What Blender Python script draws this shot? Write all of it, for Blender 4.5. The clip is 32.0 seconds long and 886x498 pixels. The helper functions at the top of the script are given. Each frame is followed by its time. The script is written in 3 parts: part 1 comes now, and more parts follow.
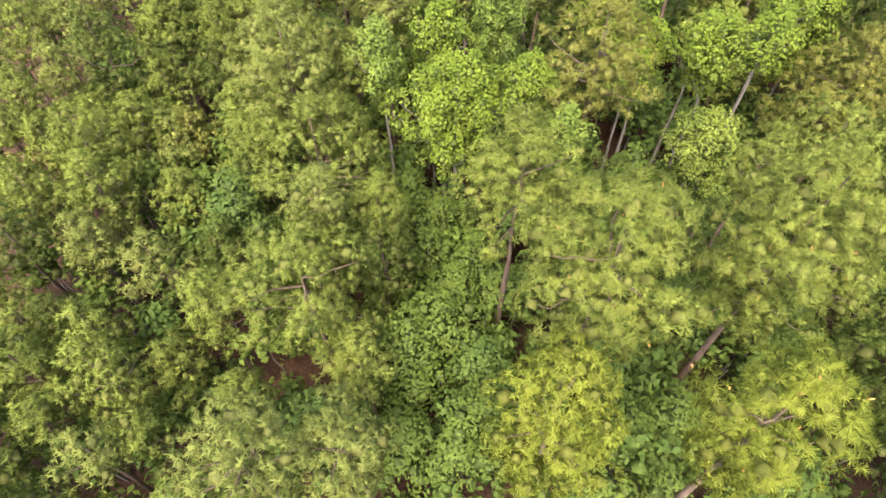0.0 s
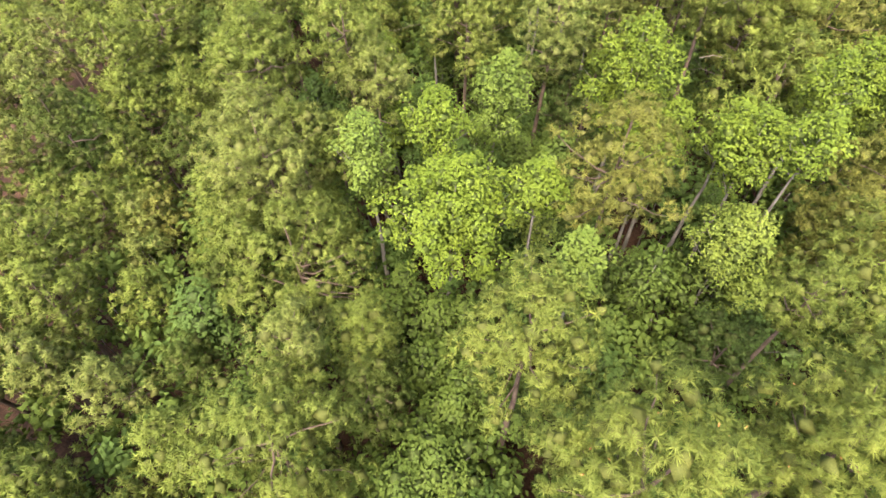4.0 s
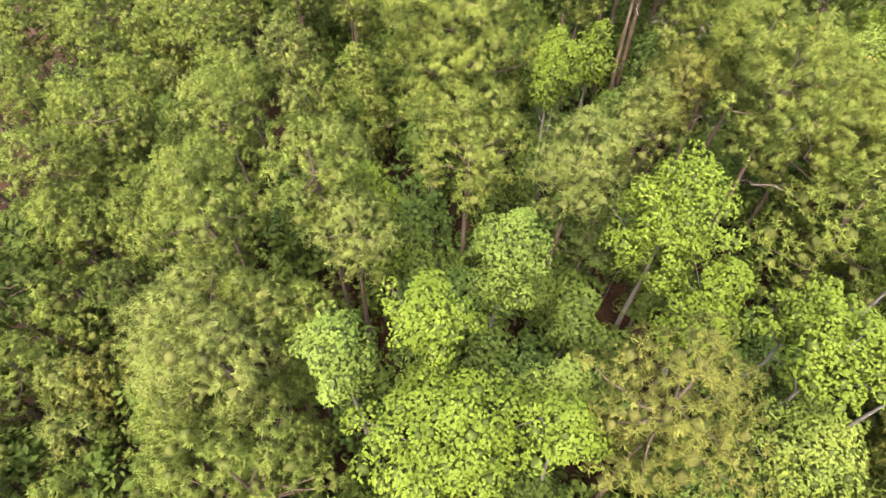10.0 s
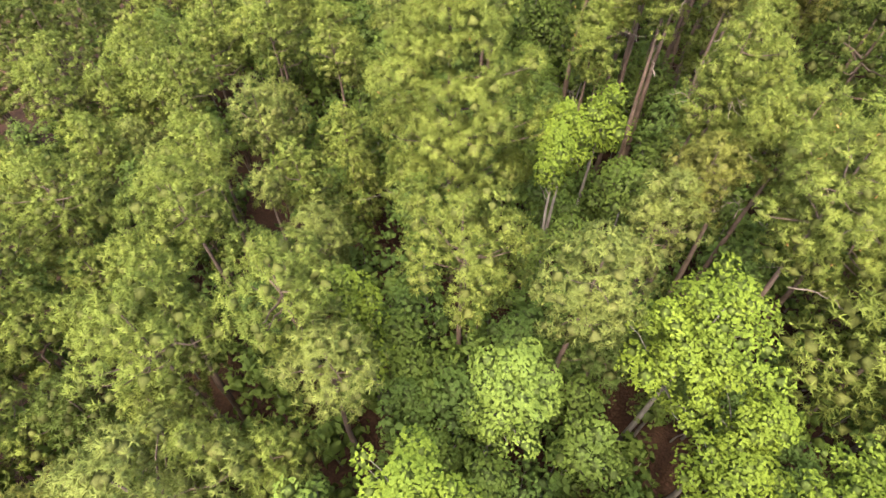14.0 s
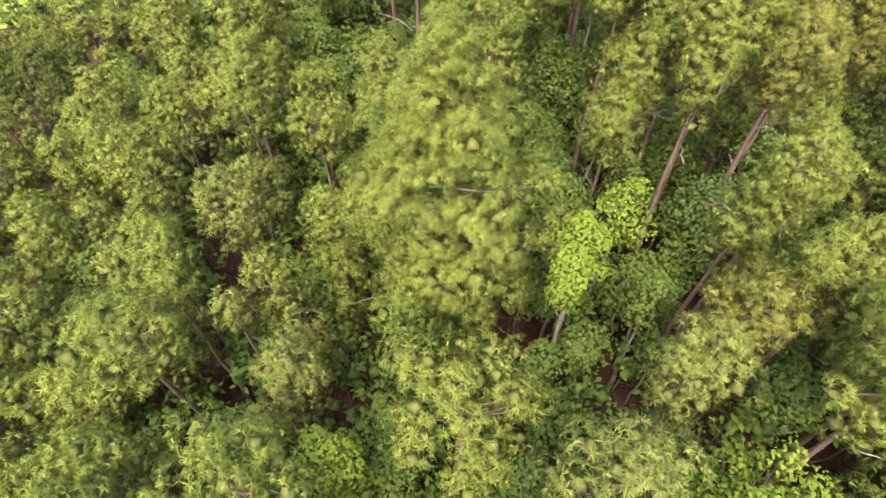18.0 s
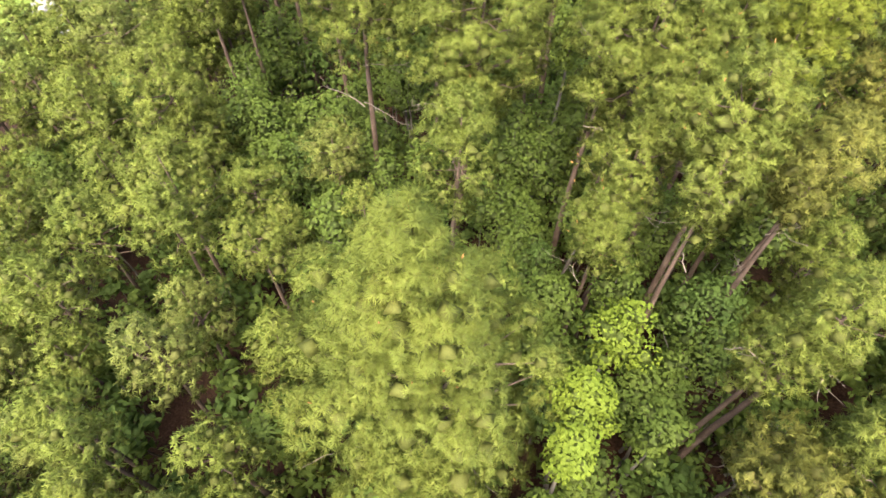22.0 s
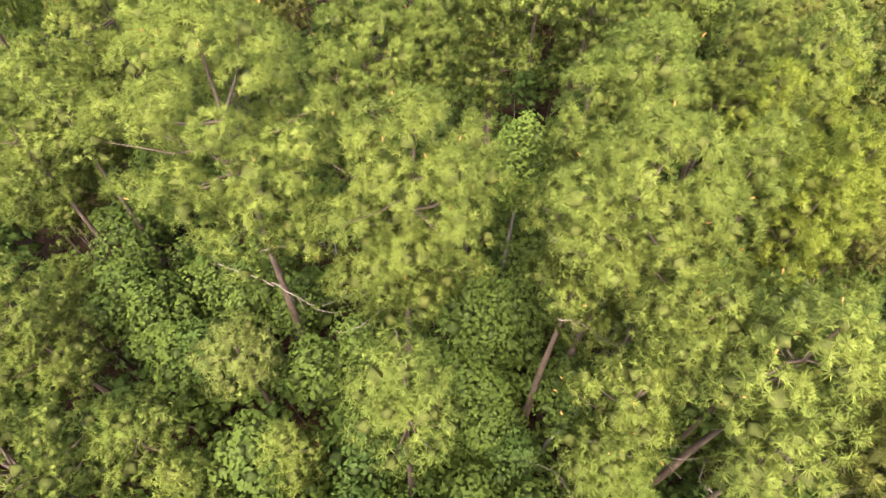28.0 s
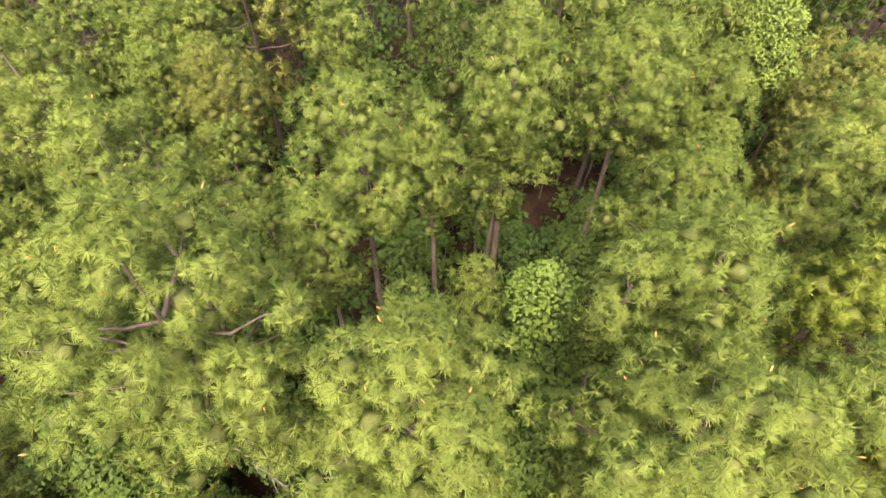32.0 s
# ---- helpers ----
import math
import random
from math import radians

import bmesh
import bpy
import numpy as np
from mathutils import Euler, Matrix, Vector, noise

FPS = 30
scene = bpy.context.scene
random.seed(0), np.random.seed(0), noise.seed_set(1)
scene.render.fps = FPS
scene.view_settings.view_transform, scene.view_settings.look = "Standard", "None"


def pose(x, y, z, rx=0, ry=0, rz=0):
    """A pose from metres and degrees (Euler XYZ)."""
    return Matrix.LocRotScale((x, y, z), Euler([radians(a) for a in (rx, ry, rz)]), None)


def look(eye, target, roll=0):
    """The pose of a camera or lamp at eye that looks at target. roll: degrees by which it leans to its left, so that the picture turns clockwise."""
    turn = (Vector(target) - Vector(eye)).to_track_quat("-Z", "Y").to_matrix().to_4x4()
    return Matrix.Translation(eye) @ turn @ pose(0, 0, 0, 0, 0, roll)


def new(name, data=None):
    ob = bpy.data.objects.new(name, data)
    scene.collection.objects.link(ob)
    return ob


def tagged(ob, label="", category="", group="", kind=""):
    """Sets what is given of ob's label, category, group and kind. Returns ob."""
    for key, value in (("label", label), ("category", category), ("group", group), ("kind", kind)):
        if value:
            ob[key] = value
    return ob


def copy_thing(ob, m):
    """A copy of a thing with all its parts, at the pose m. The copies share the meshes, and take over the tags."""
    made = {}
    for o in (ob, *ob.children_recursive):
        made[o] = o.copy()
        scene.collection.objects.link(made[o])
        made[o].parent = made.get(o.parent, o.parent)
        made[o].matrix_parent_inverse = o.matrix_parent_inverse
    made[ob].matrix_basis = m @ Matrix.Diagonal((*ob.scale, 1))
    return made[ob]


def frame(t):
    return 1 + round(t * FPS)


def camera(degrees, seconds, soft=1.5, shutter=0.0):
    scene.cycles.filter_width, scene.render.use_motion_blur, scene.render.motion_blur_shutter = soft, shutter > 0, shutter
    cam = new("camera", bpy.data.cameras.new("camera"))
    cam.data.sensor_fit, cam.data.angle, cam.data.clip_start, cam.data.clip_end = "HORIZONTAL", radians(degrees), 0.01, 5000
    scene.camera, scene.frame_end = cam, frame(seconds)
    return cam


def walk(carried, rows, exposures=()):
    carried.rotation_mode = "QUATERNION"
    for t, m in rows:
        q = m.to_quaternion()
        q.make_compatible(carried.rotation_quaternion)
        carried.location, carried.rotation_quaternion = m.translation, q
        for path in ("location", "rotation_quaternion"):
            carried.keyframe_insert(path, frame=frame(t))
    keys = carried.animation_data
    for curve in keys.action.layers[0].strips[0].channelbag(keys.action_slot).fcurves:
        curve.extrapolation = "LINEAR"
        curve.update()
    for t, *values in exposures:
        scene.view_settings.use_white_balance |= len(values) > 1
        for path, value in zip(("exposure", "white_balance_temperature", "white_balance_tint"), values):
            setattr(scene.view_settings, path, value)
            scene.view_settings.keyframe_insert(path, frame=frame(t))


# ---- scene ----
cam = camera(76.5, 32.0)
METRES, EYE, TILT, LEAN, TURN = 40.0, 23.3, -53.6, 0.0, 0.0
ROWS = [
    (0.0, 0.0, 0.0, 0.0, 0.0, 0.0, -0.0),
    (0.5, -0.0001, 0.0086, 0.012, -0.03, 0.03, -0.04),
    (1.0, 0.0004, 0.0171, 0.0241, -0.05, 0.09, -0.05),
    (1.5, 0.0011, 0.0257, 0.0367, -0.02, 0.1, -0.09),
    (2.0, 0.0019, 0.0343, 0.0503, 0.0, 0.06, -0.1),
    (2.5, 0.0029, 0.0429, 0.0636, 0.03, 0.02, -0.13),
    (3.0, 0.0037, 0.0509, 0.0764, 0.03, 0.04, -0.08),
    (3.5, 0.0043, 0.0589, 0.089, 0.04, 0.07, -0.11),
    (5.5, 0.0032, 0.0945, 0.1451, -0.15, -0.22, 0.02),
    (6.0, 0.0038, 0.1048, 0.1585, -0.13, -0.22, 0.01),
    (6.5, 0.0041, 0.1146, 0.1718, -0.14, -0.2, 0.06),
    (7.0, 0.0045, 0.1246, 0.1855, -0.11, -0.27, 0.02),
    (7.5, 0.0051, 0.1344, 0.1985, -0.07, -0.3, -0.03),
    (8.0, 0.005, 0.1438, 0.2109, -0.12, -0.27, -0.04),
    (8.5, 0.0054, 0.1528, 0.2231, -0.12, -0.3, -0.04),
    (9.0, 0.0062, 0.1608, 0.2343, -0.08, -0.26, -0.08),
    (9.5, 0.0065, 0.1685, 0.2452, -0.09, -0.29, -0.07),
    (10.0, 0.0072, 0.1762, 0.2563, -0.08, -0.3, -0.07),
    (10.5, 0.008, 0.1839, 0.2668, -0.07, -0.25, -0.09),
    (11.0, 0.009, 0.1914, 0.2773, -0.04, -0.24, -0.07),
    (11.5, 0.01, 0.1991, 0.2875, -0.02, -0.23, -0.08),
    (12.0, 0.011, 0.2072, 0.298, -0.01, -0.21, -0.09),
    (12.5, 0.0121, 0.2151, 0.3093, 0.04, -0.28, -0.09),
    (13.0, 0.0131, 0.2236, 0.3207, 0.08, -0.32, -0.1),
    (13.5, 0.0146, 0.2322, 0.3325, 0.14, -0.38, -0.12),
    (14.0, 0.0158, 0.241, 0.344, 0.15, -0.39, -0.1),
    (14.5, 0.0167, 0.2497, 0.3561, 0.19, -0.47, -0.06),
    (16.5, 0.0184, 0.2872, 0.4057, 0.3, -0.59, -0.1),
    (17.0, 0.0191, 0.2967, 0.4189, 0.33, -0.62, -0.11),
    (17.5, 0.0201, 0.306, 0.4324, 0.36, -0.69, -0.09),
    (18.0, 0.0205, 0.3154, 0.4453, 0.34, -0.74, -0.09),
    (18.5, 0.0208, 0.3243, 0.4579, 0.36, -0.73, -0.1),
    (19.0, 0.0208, 0.3332, 0.4703, 0.34, -0.71, -0.08),
    (19.5, 0.0208, 0.3424, 0.4829, 0.3, -0.69, -0.08),
    (20.0, 0.021, 0.3516, 0.496, -0.25, -0.75, 0.59),
    (20.5, 0.0222, 0.361, 0.5089, -1.28, -0.79, 1.95),
    (21.0, 0.0231, 0.3706, 0.5223, -1.93, -0.85, 2.74),
    (21.5, 0.0241, 0.3803, 0.5356, -2.26, -0.9, 3.14),
    (22.0, 0.0252, 0.3899, 0.5492, -2.67, -0.98, 3.57),
    (22.5, 0.027, 0.3994, 0.5624, -3.2, -1.05, 4.28),
    (23.0, 0.0287, 0.4089, 0.5762, -3.72, -1.14, 4.94),
    (23.5, 0.0305, 0.4189, 0.5902, -4.27, -1.24, 5.65),
    (24.0, 0.0323, 0.4289, 0.6039, -4.79, -1.28, 6.32),
    (24.5, 0.0332, 0.4388, 0.6167, -5.42, -1.25, 7.04),
    (25.0, 0.0349, 0.4482, 0.6294, -7.01, -1.44, 9.05),
    (25.5, 0.037, 0.4566, 0.6405, -7.81, -1.53, 10.1),
    (27.5, 0.0495, 0.4944, 0.6916, -8.67, -1.53, 11.1),
    (28.0, 0.0529, 0.5034, 0.7043, -8.67, -1.52, 11.09),
    (28.5, 0.0562, 0.5126, 0.7175, -8.68, -1.59, 11.1),
    (29.0, 0.0597, 0.5215, 0.7302, -8.68, -1.58, 11.1),
    (29.5, 0.0632, 0.5306, 0.7433, -8.75, -1.6, 11.12),
    (30.0, 0.0669, 0.5399, 0.7563, -8.75, -1.6, 11.13),
    (30.5, 0.071, 0.5492, 0.7694, -8.73, -1.61, 11.14),
    (31.0, 0.075, 0.5583, 0.7823, -8.7, -1.63, 11.11),
    (31.5, 0.0792, 0.5676, 0.7952, -8.69, -1.64, 11.06),
    (32.0, 0.0831, 0.577, 0.8083, -8.68, -1.69, 11.0),
]
walk(cam, [(t, pose(0, 0, EYE, TILT, LEAN, TURN) @ pose(METRES * x, METRES * y, METRES * z, 90 + pitch, roll, yaw)) for t, x, y, z, yaw, pitch, roll in ROWS])
# ---- light: a bright, thinly overcast sky ----
scene.view_settings.exposure = 3.42
world = bpy.data.worlds.new("world")
scene.world = world
world.use_nodes = True
sky = world.node_tree.nodes.new("ShaderNodeTexSky")
sky.sky_type, sky.sun_disc = "NISHITA", False
sky.sun_elevation, sky.sun_rotation = radians(58), radians(200)
sky.dust_density, sky.ozone_density, sky.air_density = 4.0, 0.6, 1.0
back = world.node_tree.nodes["Background"]
world.node_tree.links.new(sky.outputs["Color"], back.inputs["Color"])
back.inputs["Strength"].default_value = 0.15
sun = new("sun", bpy.data.lights.new("sun", "SUN"))
sun.data.energy, sun.data.angle, sun.data.color = 1.8, radians(42), (1.0, 0.93, 0.77)
sun.matrix_world = look((-8, -20, 45), (0, 0, 0))

# ---- materials ----
SILVER, GREEN, YELLOW = (0.146, 0.168, 0.038), (0.126, 0.155, 0.027), (0.142, 0.168, 0.030)
# DEEP is darkened to make up for shade the thin crowns don't cast
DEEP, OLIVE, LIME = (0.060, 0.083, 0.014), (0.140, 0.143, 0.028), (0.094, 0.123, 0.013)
RUST = (0.17, 0.065, 0.025)
PALE, BLUISH = (0.092, 0.122, 0.020), (0.050, 0.076, 0.015)
GOLD = (0.148, 0.172, 0.020)


def nodes_of(name):
    m = bpy.data.materials.new(name)
    m.use_nodes = True
    return m, m.node_tree.nodes, m.node_tree.links


def foliage_material(name, thin, gloss, rough, inner):
    """Leaves that take their tint from the tree; inner ends turn dark brown, as painted shade within the crown."""
    m, n, l = nodes_of(name)
    out, bsdf = n["Material Output"], n["Principled BSDF"]
    info = n.new("ShaderNodeObjectInfo")
    tone = n.new("ShaderNodeAttribute")
    tone.attribute_name = "tone"
    tex = n.new("ShaderNodeTexCoord")
    blot = n.new("ShaderNodeTexNoise")
    blot.inputs["Scale"].default_value, blot.inputs["Detail"].default_value = 1.0, 3.0
    l.new(tex.outputs["Object"], blot.inputs["Vector"])
    inner_shade = n.new("ShaderNodeAttribute")
    inner_shade.attribute_name = "inner_shade"
    shade_mix = n.new("ShaderNodeMix")
    shade_mix.data_type, shade_mix.blend_type = "RGBA", "MIX"
    l.new(inner_shade.outputs["Fac"], shade_mix.inputs["Factor"])
    l.new(info.outputs["Color"], shade_mix.inputs["A"])
    shade_mix.inputs["B"].default_value = (*inner, 1)
    hsv = n.new("ShaderNodeHueSaturation")
    l.new(shade_mix.outputs["Result"], hsv.inputs["Color"])
    spread = n.new("ShaderNodeMapRange")
    l.new(tone.outputs["Fac"], spread.inputs["Value"])
    spread.inputs["To Min"].default_value, spread.inputs["To Max"].default_value = 0.92, 1.08
    blots = n.new("ShaderNodeMapRange")
    l.new(blot.outputs["Fac"], blots.inputs["Value"])
    blots.inputs["From Min"].default_value, blots.inputs["From Max"].default_value = 0.3, 0.7
    blots.inputs["To Min"].default_value, blots.inputs["To Max"].default_value = 0.82, 1.18
    fine = n.new("ShaderNodeTexNoise")
    fine.inputs["Scale"].default_value, fine.inputs["Detail"].default_value = 34.0, 2.0
    l.new(tex.outputs["Object"], fine.inputs["Vector"])
    grain = n.new("ShaderNodeMapRange")
    l.new(fine.outputs["Fac"], grain.inputs["Value"])
    grain.inputs["From Min"].default_value, grain.inputs["From Max"].default_value = 0.3, 0.7
    grain.inputs["To Min"].default_value, grain.inputs["To Max"].default_value = 0.8, 1.2
    bumped = n.new("ShaderNodeBump")
    bumped.inputs["Strength"].default_value, bumped.inputs["Distance"].default_value = 0.4, 0.02
    l.new(fine.outputs["Fac"], bumped.inputs["Height"])
    l.new(bumped.outputs["Normal"], bsdf.inputs["Normal"])
    grained = n.new("ShaderNodeMath")
    grained.operation = "MULTIPLY"
    l.new(grain.outputs["Result"], grained.inputs[0])
    l.new(spread.outputs["Result"], grained.inputs[1])
    both = n.new("ShaderNodeMath")
    both.operation = "MULTIPLY"
    l.new(grained.outputs[0], both.inputs[0])
    l.new(blots.outputs["Result"], both.inputs[1])
    l.new(both.outputs[0], hsv.inputs["Value"])
    hue = n.new("ShaderNodeMapRange")
    l.new(blot.outputs["Fac"], hue.inputs["Value"])
    hue.inputs["To Min"].default_value, hue.inputs["To Max"].default_value = 0.515, 0.485
    l.new(hue.outputs["Result"], hsv.inputs["Hue"])
    l.new(hsv.outputs["Color"], bsdf.inputs["Base Color"])
    bsdf.inputs["Roughness"].default_value = rough
    bsdf.inputs["Specular IOR Level"].default_value = gloss
    glow = n.new("ShaderNodeBsdfTranslucent")
    l.new(hsv.outputs["Color"], glow.inputs["Color"])
    mix = n.new("ShaderNodeMixShader")
    mix.inputs["Fac"].default_value = thin
    l.new(bsdf.outputs["BSDF"], mix.inputs[1])
    l.new(glow.outputs["BSDF"], mix.inputs[2])
    l.new(mix.outputs["Shader"], out.inputs["Surface"])
    return m


def mottled(name, colours, scale, rough, bump=0.0, stretch=(1, 1, 1)):
    """A rough natural surface: two scales of noise over a colour ramp, with relief."""
    m, n, l = nodes_of(name)
    bsdf = n["Principled BSDF"]
    tex = n.new("ShaderNodeTexCoord")
    fit = n.new("ShaderNodeMapping")
    fit.inputs["Scale"].default_value = stretch
    l.new(tex.outputs["Object"], fit.inputs["Vector"])
    coarse, fine = n.new("ShaderNodeTexNoise"), n.new("ShaderNodeTexNoise")
    for tx, s in ((coarse, scale), (fine, scale * 11)):
        tx.inputs["Scale"].default_value, tx.inputs["Detail"].default_value = s, 6.0
        l.new(fit.outputs["Vector"], tx.inputs["Vector"])
    mean = n.new("ShaderNodeMix")
    mean.inputs["Factor"].default_value = 0.5
    l.new(coarse.outputs["Fac"], mean.inputs["A"])
    l.new(fine.outputs["Fac"], mean.inputs["B"])
    ramp = n.new("ShaderNodeValToRGB")
    while len(ramp.color_ramp.elements) < len(colours):
        ramp.color_ramp.elements.new(0.5)
    for i, (e, c) in enumerate(zip(ramp.color_ramp.elements, colours)):
        e.position, e.color = 0.35 + 0.3 * i / (len(colours) - 1), (*c, 1)
    l.new(mean.outputs["Result"], ramp.inputs["Fac"])
    l.new(ramp.outputs["Color"], bsdf.inputs["Base Color"])
    bsdf.inputs["Roughness"].default_value = rough
    bsdf.inputs["Specular IOR Level"].default_value = 0.06
    if bump:
        b = n.new("ShaderNodeBump")
        b.inputs["Strength"].default_value, b.inputs["Distance"].default_value = 0.8, bump
        l.new(fine.outputs["Fac"], b.inputs["Height"])
        l.new(b.outputs["Normal"], bsdf.inputs["Normal"])
    return m


# the last colour darkens inner needles and leaves, as shade painted into the crowns
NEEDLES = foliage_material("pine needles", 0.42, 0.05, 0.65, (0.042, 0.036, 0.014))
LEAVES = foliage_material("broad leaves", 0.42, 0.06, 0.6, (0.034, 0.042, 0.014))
BARK = mottled("pine bark", ((0.028, 0.018, 0.013), (0.056, 0.038, 0.028), (0.095, 0.067, 0.05)), 5.0, 0.9, 0.02, (1, 1, 0.3))
GREY_BARK = mottled("smooth grey bark", ((0.05, 0.042, 0.035), (0.12, 0.105, 0.09)), 4.0, 0.85, 0.006, (1, 1, 0.4))
DEAD = mottled("weathered dead wood", ((0.05, 0.038, 0.03), (0.10, 0.077, 0.06), (0.15, 0.125, 0.10)), 6.0, 0.9, 0.004)
CONE = mottled("young cones", ((0.16, 0.08, 0.025), (0.24, 0.13, 0.04)), 9.0, 0.7)
# darker than real litter: the shade the thin canopy lacks is in the colour
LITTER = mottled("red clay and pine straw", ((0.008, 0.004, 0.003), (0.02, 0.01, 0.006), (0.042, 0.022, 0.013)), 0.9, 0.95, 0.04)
GRASS = mottled("mown grass", ((0.045, 0.062, 0.010), (0.06, 0.08, 0.013), (0.078, 0.092, 0.02)), 0.35, 0.9, 0.03)
SAND = mottled("bare sandy soil", ((0.06, 0.047, 0.034), (0.085, 0.068, 0.05)), 0.5, 0.95, 0.02)
PETAL = mottled("white petals", ((0.62, 0.6, 0.55), (0.8, 0.79, 0.74)), 9.0, 0.6)
STONE = mottled("pale weathered stone", ((0.11, 0.10, 0.095), (0.18, 0.165, 0.155)), 2.0, 0.85, 0.03)


# ---- mesh helpers ----
def mesh_of(name, verts, tris, material, inner_shade=None, tone=None, normal=None, smooth=False):
    me = bpy.data.meshes.new(name)
    verts, tris = np.asarray(verts, np.float32), np.asarray(tris, np.int32)
    me.vertices.add(len(verts))
    me.vertices.foreach_set("co", verts.ravel())
    me.loops.add(tris.size)
    me.loops.foreach_set("vertex_index", tris.ravel())
    me.polygons.add(len(tris))
    me.polygons.foreach_set("loop_start", np.arange(0, tris.size, 3, dtype=np.int32))
    if smooth:
        me.polygons.foreach_set("use_smooth", np.ones(len(tris), bool))
    if inner_shade is not None:
        me.attributes.new("inner_shade", "FLOAT", "POINT").data.foreach_set("value", np.asarray(inner_shade, np.float32))
    if tone is not None:
        me.attributes.new("tone", "FLOAT", "POINT").data.foreach_set("value", np.asarray(tone, np.float32))
    me.materials.append(material)
    me.update(calc_edges=True)
    if normal is not None:
        me.normals_split_custom_set_from_vertices(np.asarray(normal, np.float32))
    return me


def part(name, me, parent, label="", colour=None):
    ob = new(name, me)
    ob.parent = parent
    if colour:
        ob.color = (*colour, 1)
    return tagged(ob, label)


def unit(v):
    return v / np.maximum(np.linalg.norm(v, axis=-1, keepdims=True), 1e-9)


def tube(points, radii, sides=6):
    """A tapered tube along points, closed at its far end."""
    pts, radii = np.asarray(points, float), np.asarray(radii, float)
    way = unit(np.gradient(pts, axis=0))
    side = unit(np.cross(way, (0.31, 0.87, 0.38)))
    up = np.cross(way, side)
    a = np.arange(sides) * 2 * math.pi / sides
    ring = side[:, None] * np.cos(a)[None, :, None] + up[:, None] * np.sin(a)[None, :, None]
    v = (pts[:, None] + ring * radii[:, None, None]).reshape(-1, 3)
    t = []
    for i in range(len(pts) - 1):
        for j in range(sides):
            p, q = i * sides + j, i * sides + (j + 1) % sides
            t += [(p, q, p + sides), (q, q + sides, p + sides)]
    last = (len(pts) - 1) * sides
    t += [(last, last + j, last + j + 1) for j in range(1, sides - 1)]
    return v, np.array(t)


def join(pieces):
    verts, tris, n = [], [], 0
    for v, t in pieces:
        verts.append(v), tris.append(np.asarray(t) + n)
        n += len(v)
    return np.concatenate(verts), np.concatenate(tris)


def bent(rng, a, b, sag, wobble, n=5):
    """A line from a to b that sags (or, below zero, arches) and wobbles."""
    a, b = np.asarray(a, float), np.asarray(b, float)
    u = np.linspace(0, 1, n)[:, None]
    pts = a + (b - a) * u
    pts[:, 2] -= (sag * 4 * u * (1 - u))[:, 0] * np.linalg.norm(b - a)
    pts[1:-1] += rng.normal(0, wobble, (n - 2, 3))
    return pts


def outward(v, t, n):
    """Turns each face so that its front lies on the side that its bent shading normal points to."""
    g = np.cross(v[t[:, 1]] - v[t[:, 0]], v[t[:, 2]] - v[t[:, 0]])
    wrong = (g * n[t].sum(1)).sum(1) < 0
    t = t.copy()
    t[wrong] = t[wrong][:, (0, 2, 1)]
    return t


ARMS = np.array([(0, 0, 0.85), (1, 0, 0), (0, 1, 0), (-1, 0, 0), (0, -1, 0), (0, 0, -0.7)], float)
EIGHT = np.array([(0, 1, 2), (0, 2, 3), (0, 3, 4), (0, 4, 1), (5, 2, 1), (5, 3, 2), (5, 4, 3), (5, 1, 4)])


def needle_tufts(rng, centres, axes, swell, size, count, broad):
    """Brushes of fine needles at the shoots' ends."""
    k = len(centres)
    a = unit(axes)
    s = (size * rng.uniform(0.75, 1.3, k))[:, None]
    c, ax, sn = np.repeat(centres, count, 0), np.repeat(a, count, 0), np.repeat(s, count, 0)
    lean = np.arccos(rng.uniform(-0.3, 1.0, k * count))[:, None]
    around = unit(np.cross(ax, rng.normal(0, 1, (k * count, 3))))
    way = ax * np.cos(lean) + around * np.sin(lean)
    foot = c + way * sn * 0.12
    tip = c + way * sn * rng.uniform(0.85, 1.35, (k * count, 1))
    edge = unit(np.cross(way, rng.normal(0, 1, (k * count, 3)))) * sn * broad
    v = np.stack((tip, foot + edge, foot - edge), 1).reshape(-1, 3)
    t = np.arange(len(v)).reshape(-1, 3)
    grown = np.repeat(unit(0.8 * np.repeat(swell, count, 0) + way), 3, 0)
    # needle feet take half the dark inner colour: painted shade in each tuft
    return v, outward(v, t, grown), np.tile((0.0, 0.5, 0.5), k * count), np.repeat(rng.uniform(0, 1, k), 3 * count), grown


def leaf_clusters(rng, centres, normals, swell, size):
    """Pointed broad leaves, each folded along its midrib and hanging outwards."""
    k = len(centres)
    n = unit(normals + rng.normal(0, 0.4, (k, 3)))
    way = unit(np.cross(n, rng.normal(0, 1, (k, 3))) + 0.5 * swell)
    way[:, 2] -= 0.3
    way = unit(way)
    side = unit(np.cross(n, way))
    s = (size * rng.uniform(0.7, 1.4, k))[:, None]
    foot, tip = centres - way * s * 0.6, centres + way * s * 0.65
    mid = centres - way * s * 0.1
    v = np.stack((foot, mid + side * s * 0.34 + n * s * 0.1, tip, mid - side * s * 0.34 + n * s * 0.1), 1).reshape(-1, 3)
    f = np.arange(k)[:, None] * 4
    t = np.concatenate((f + (0, 2, 1), f + (0, 3, 2)), 1).reshape(-1, 3)
    grown = np.repeat(unit(swell + 0.7 * n), 4, 0)
    # leaf feet take a little of the same painted shade
    return v, outward(v, t, grown), np.tile((0.3, 0.08, 0.0, 0.08), k), np.repeat(rng.uniform(0, 1, k), 4), grown


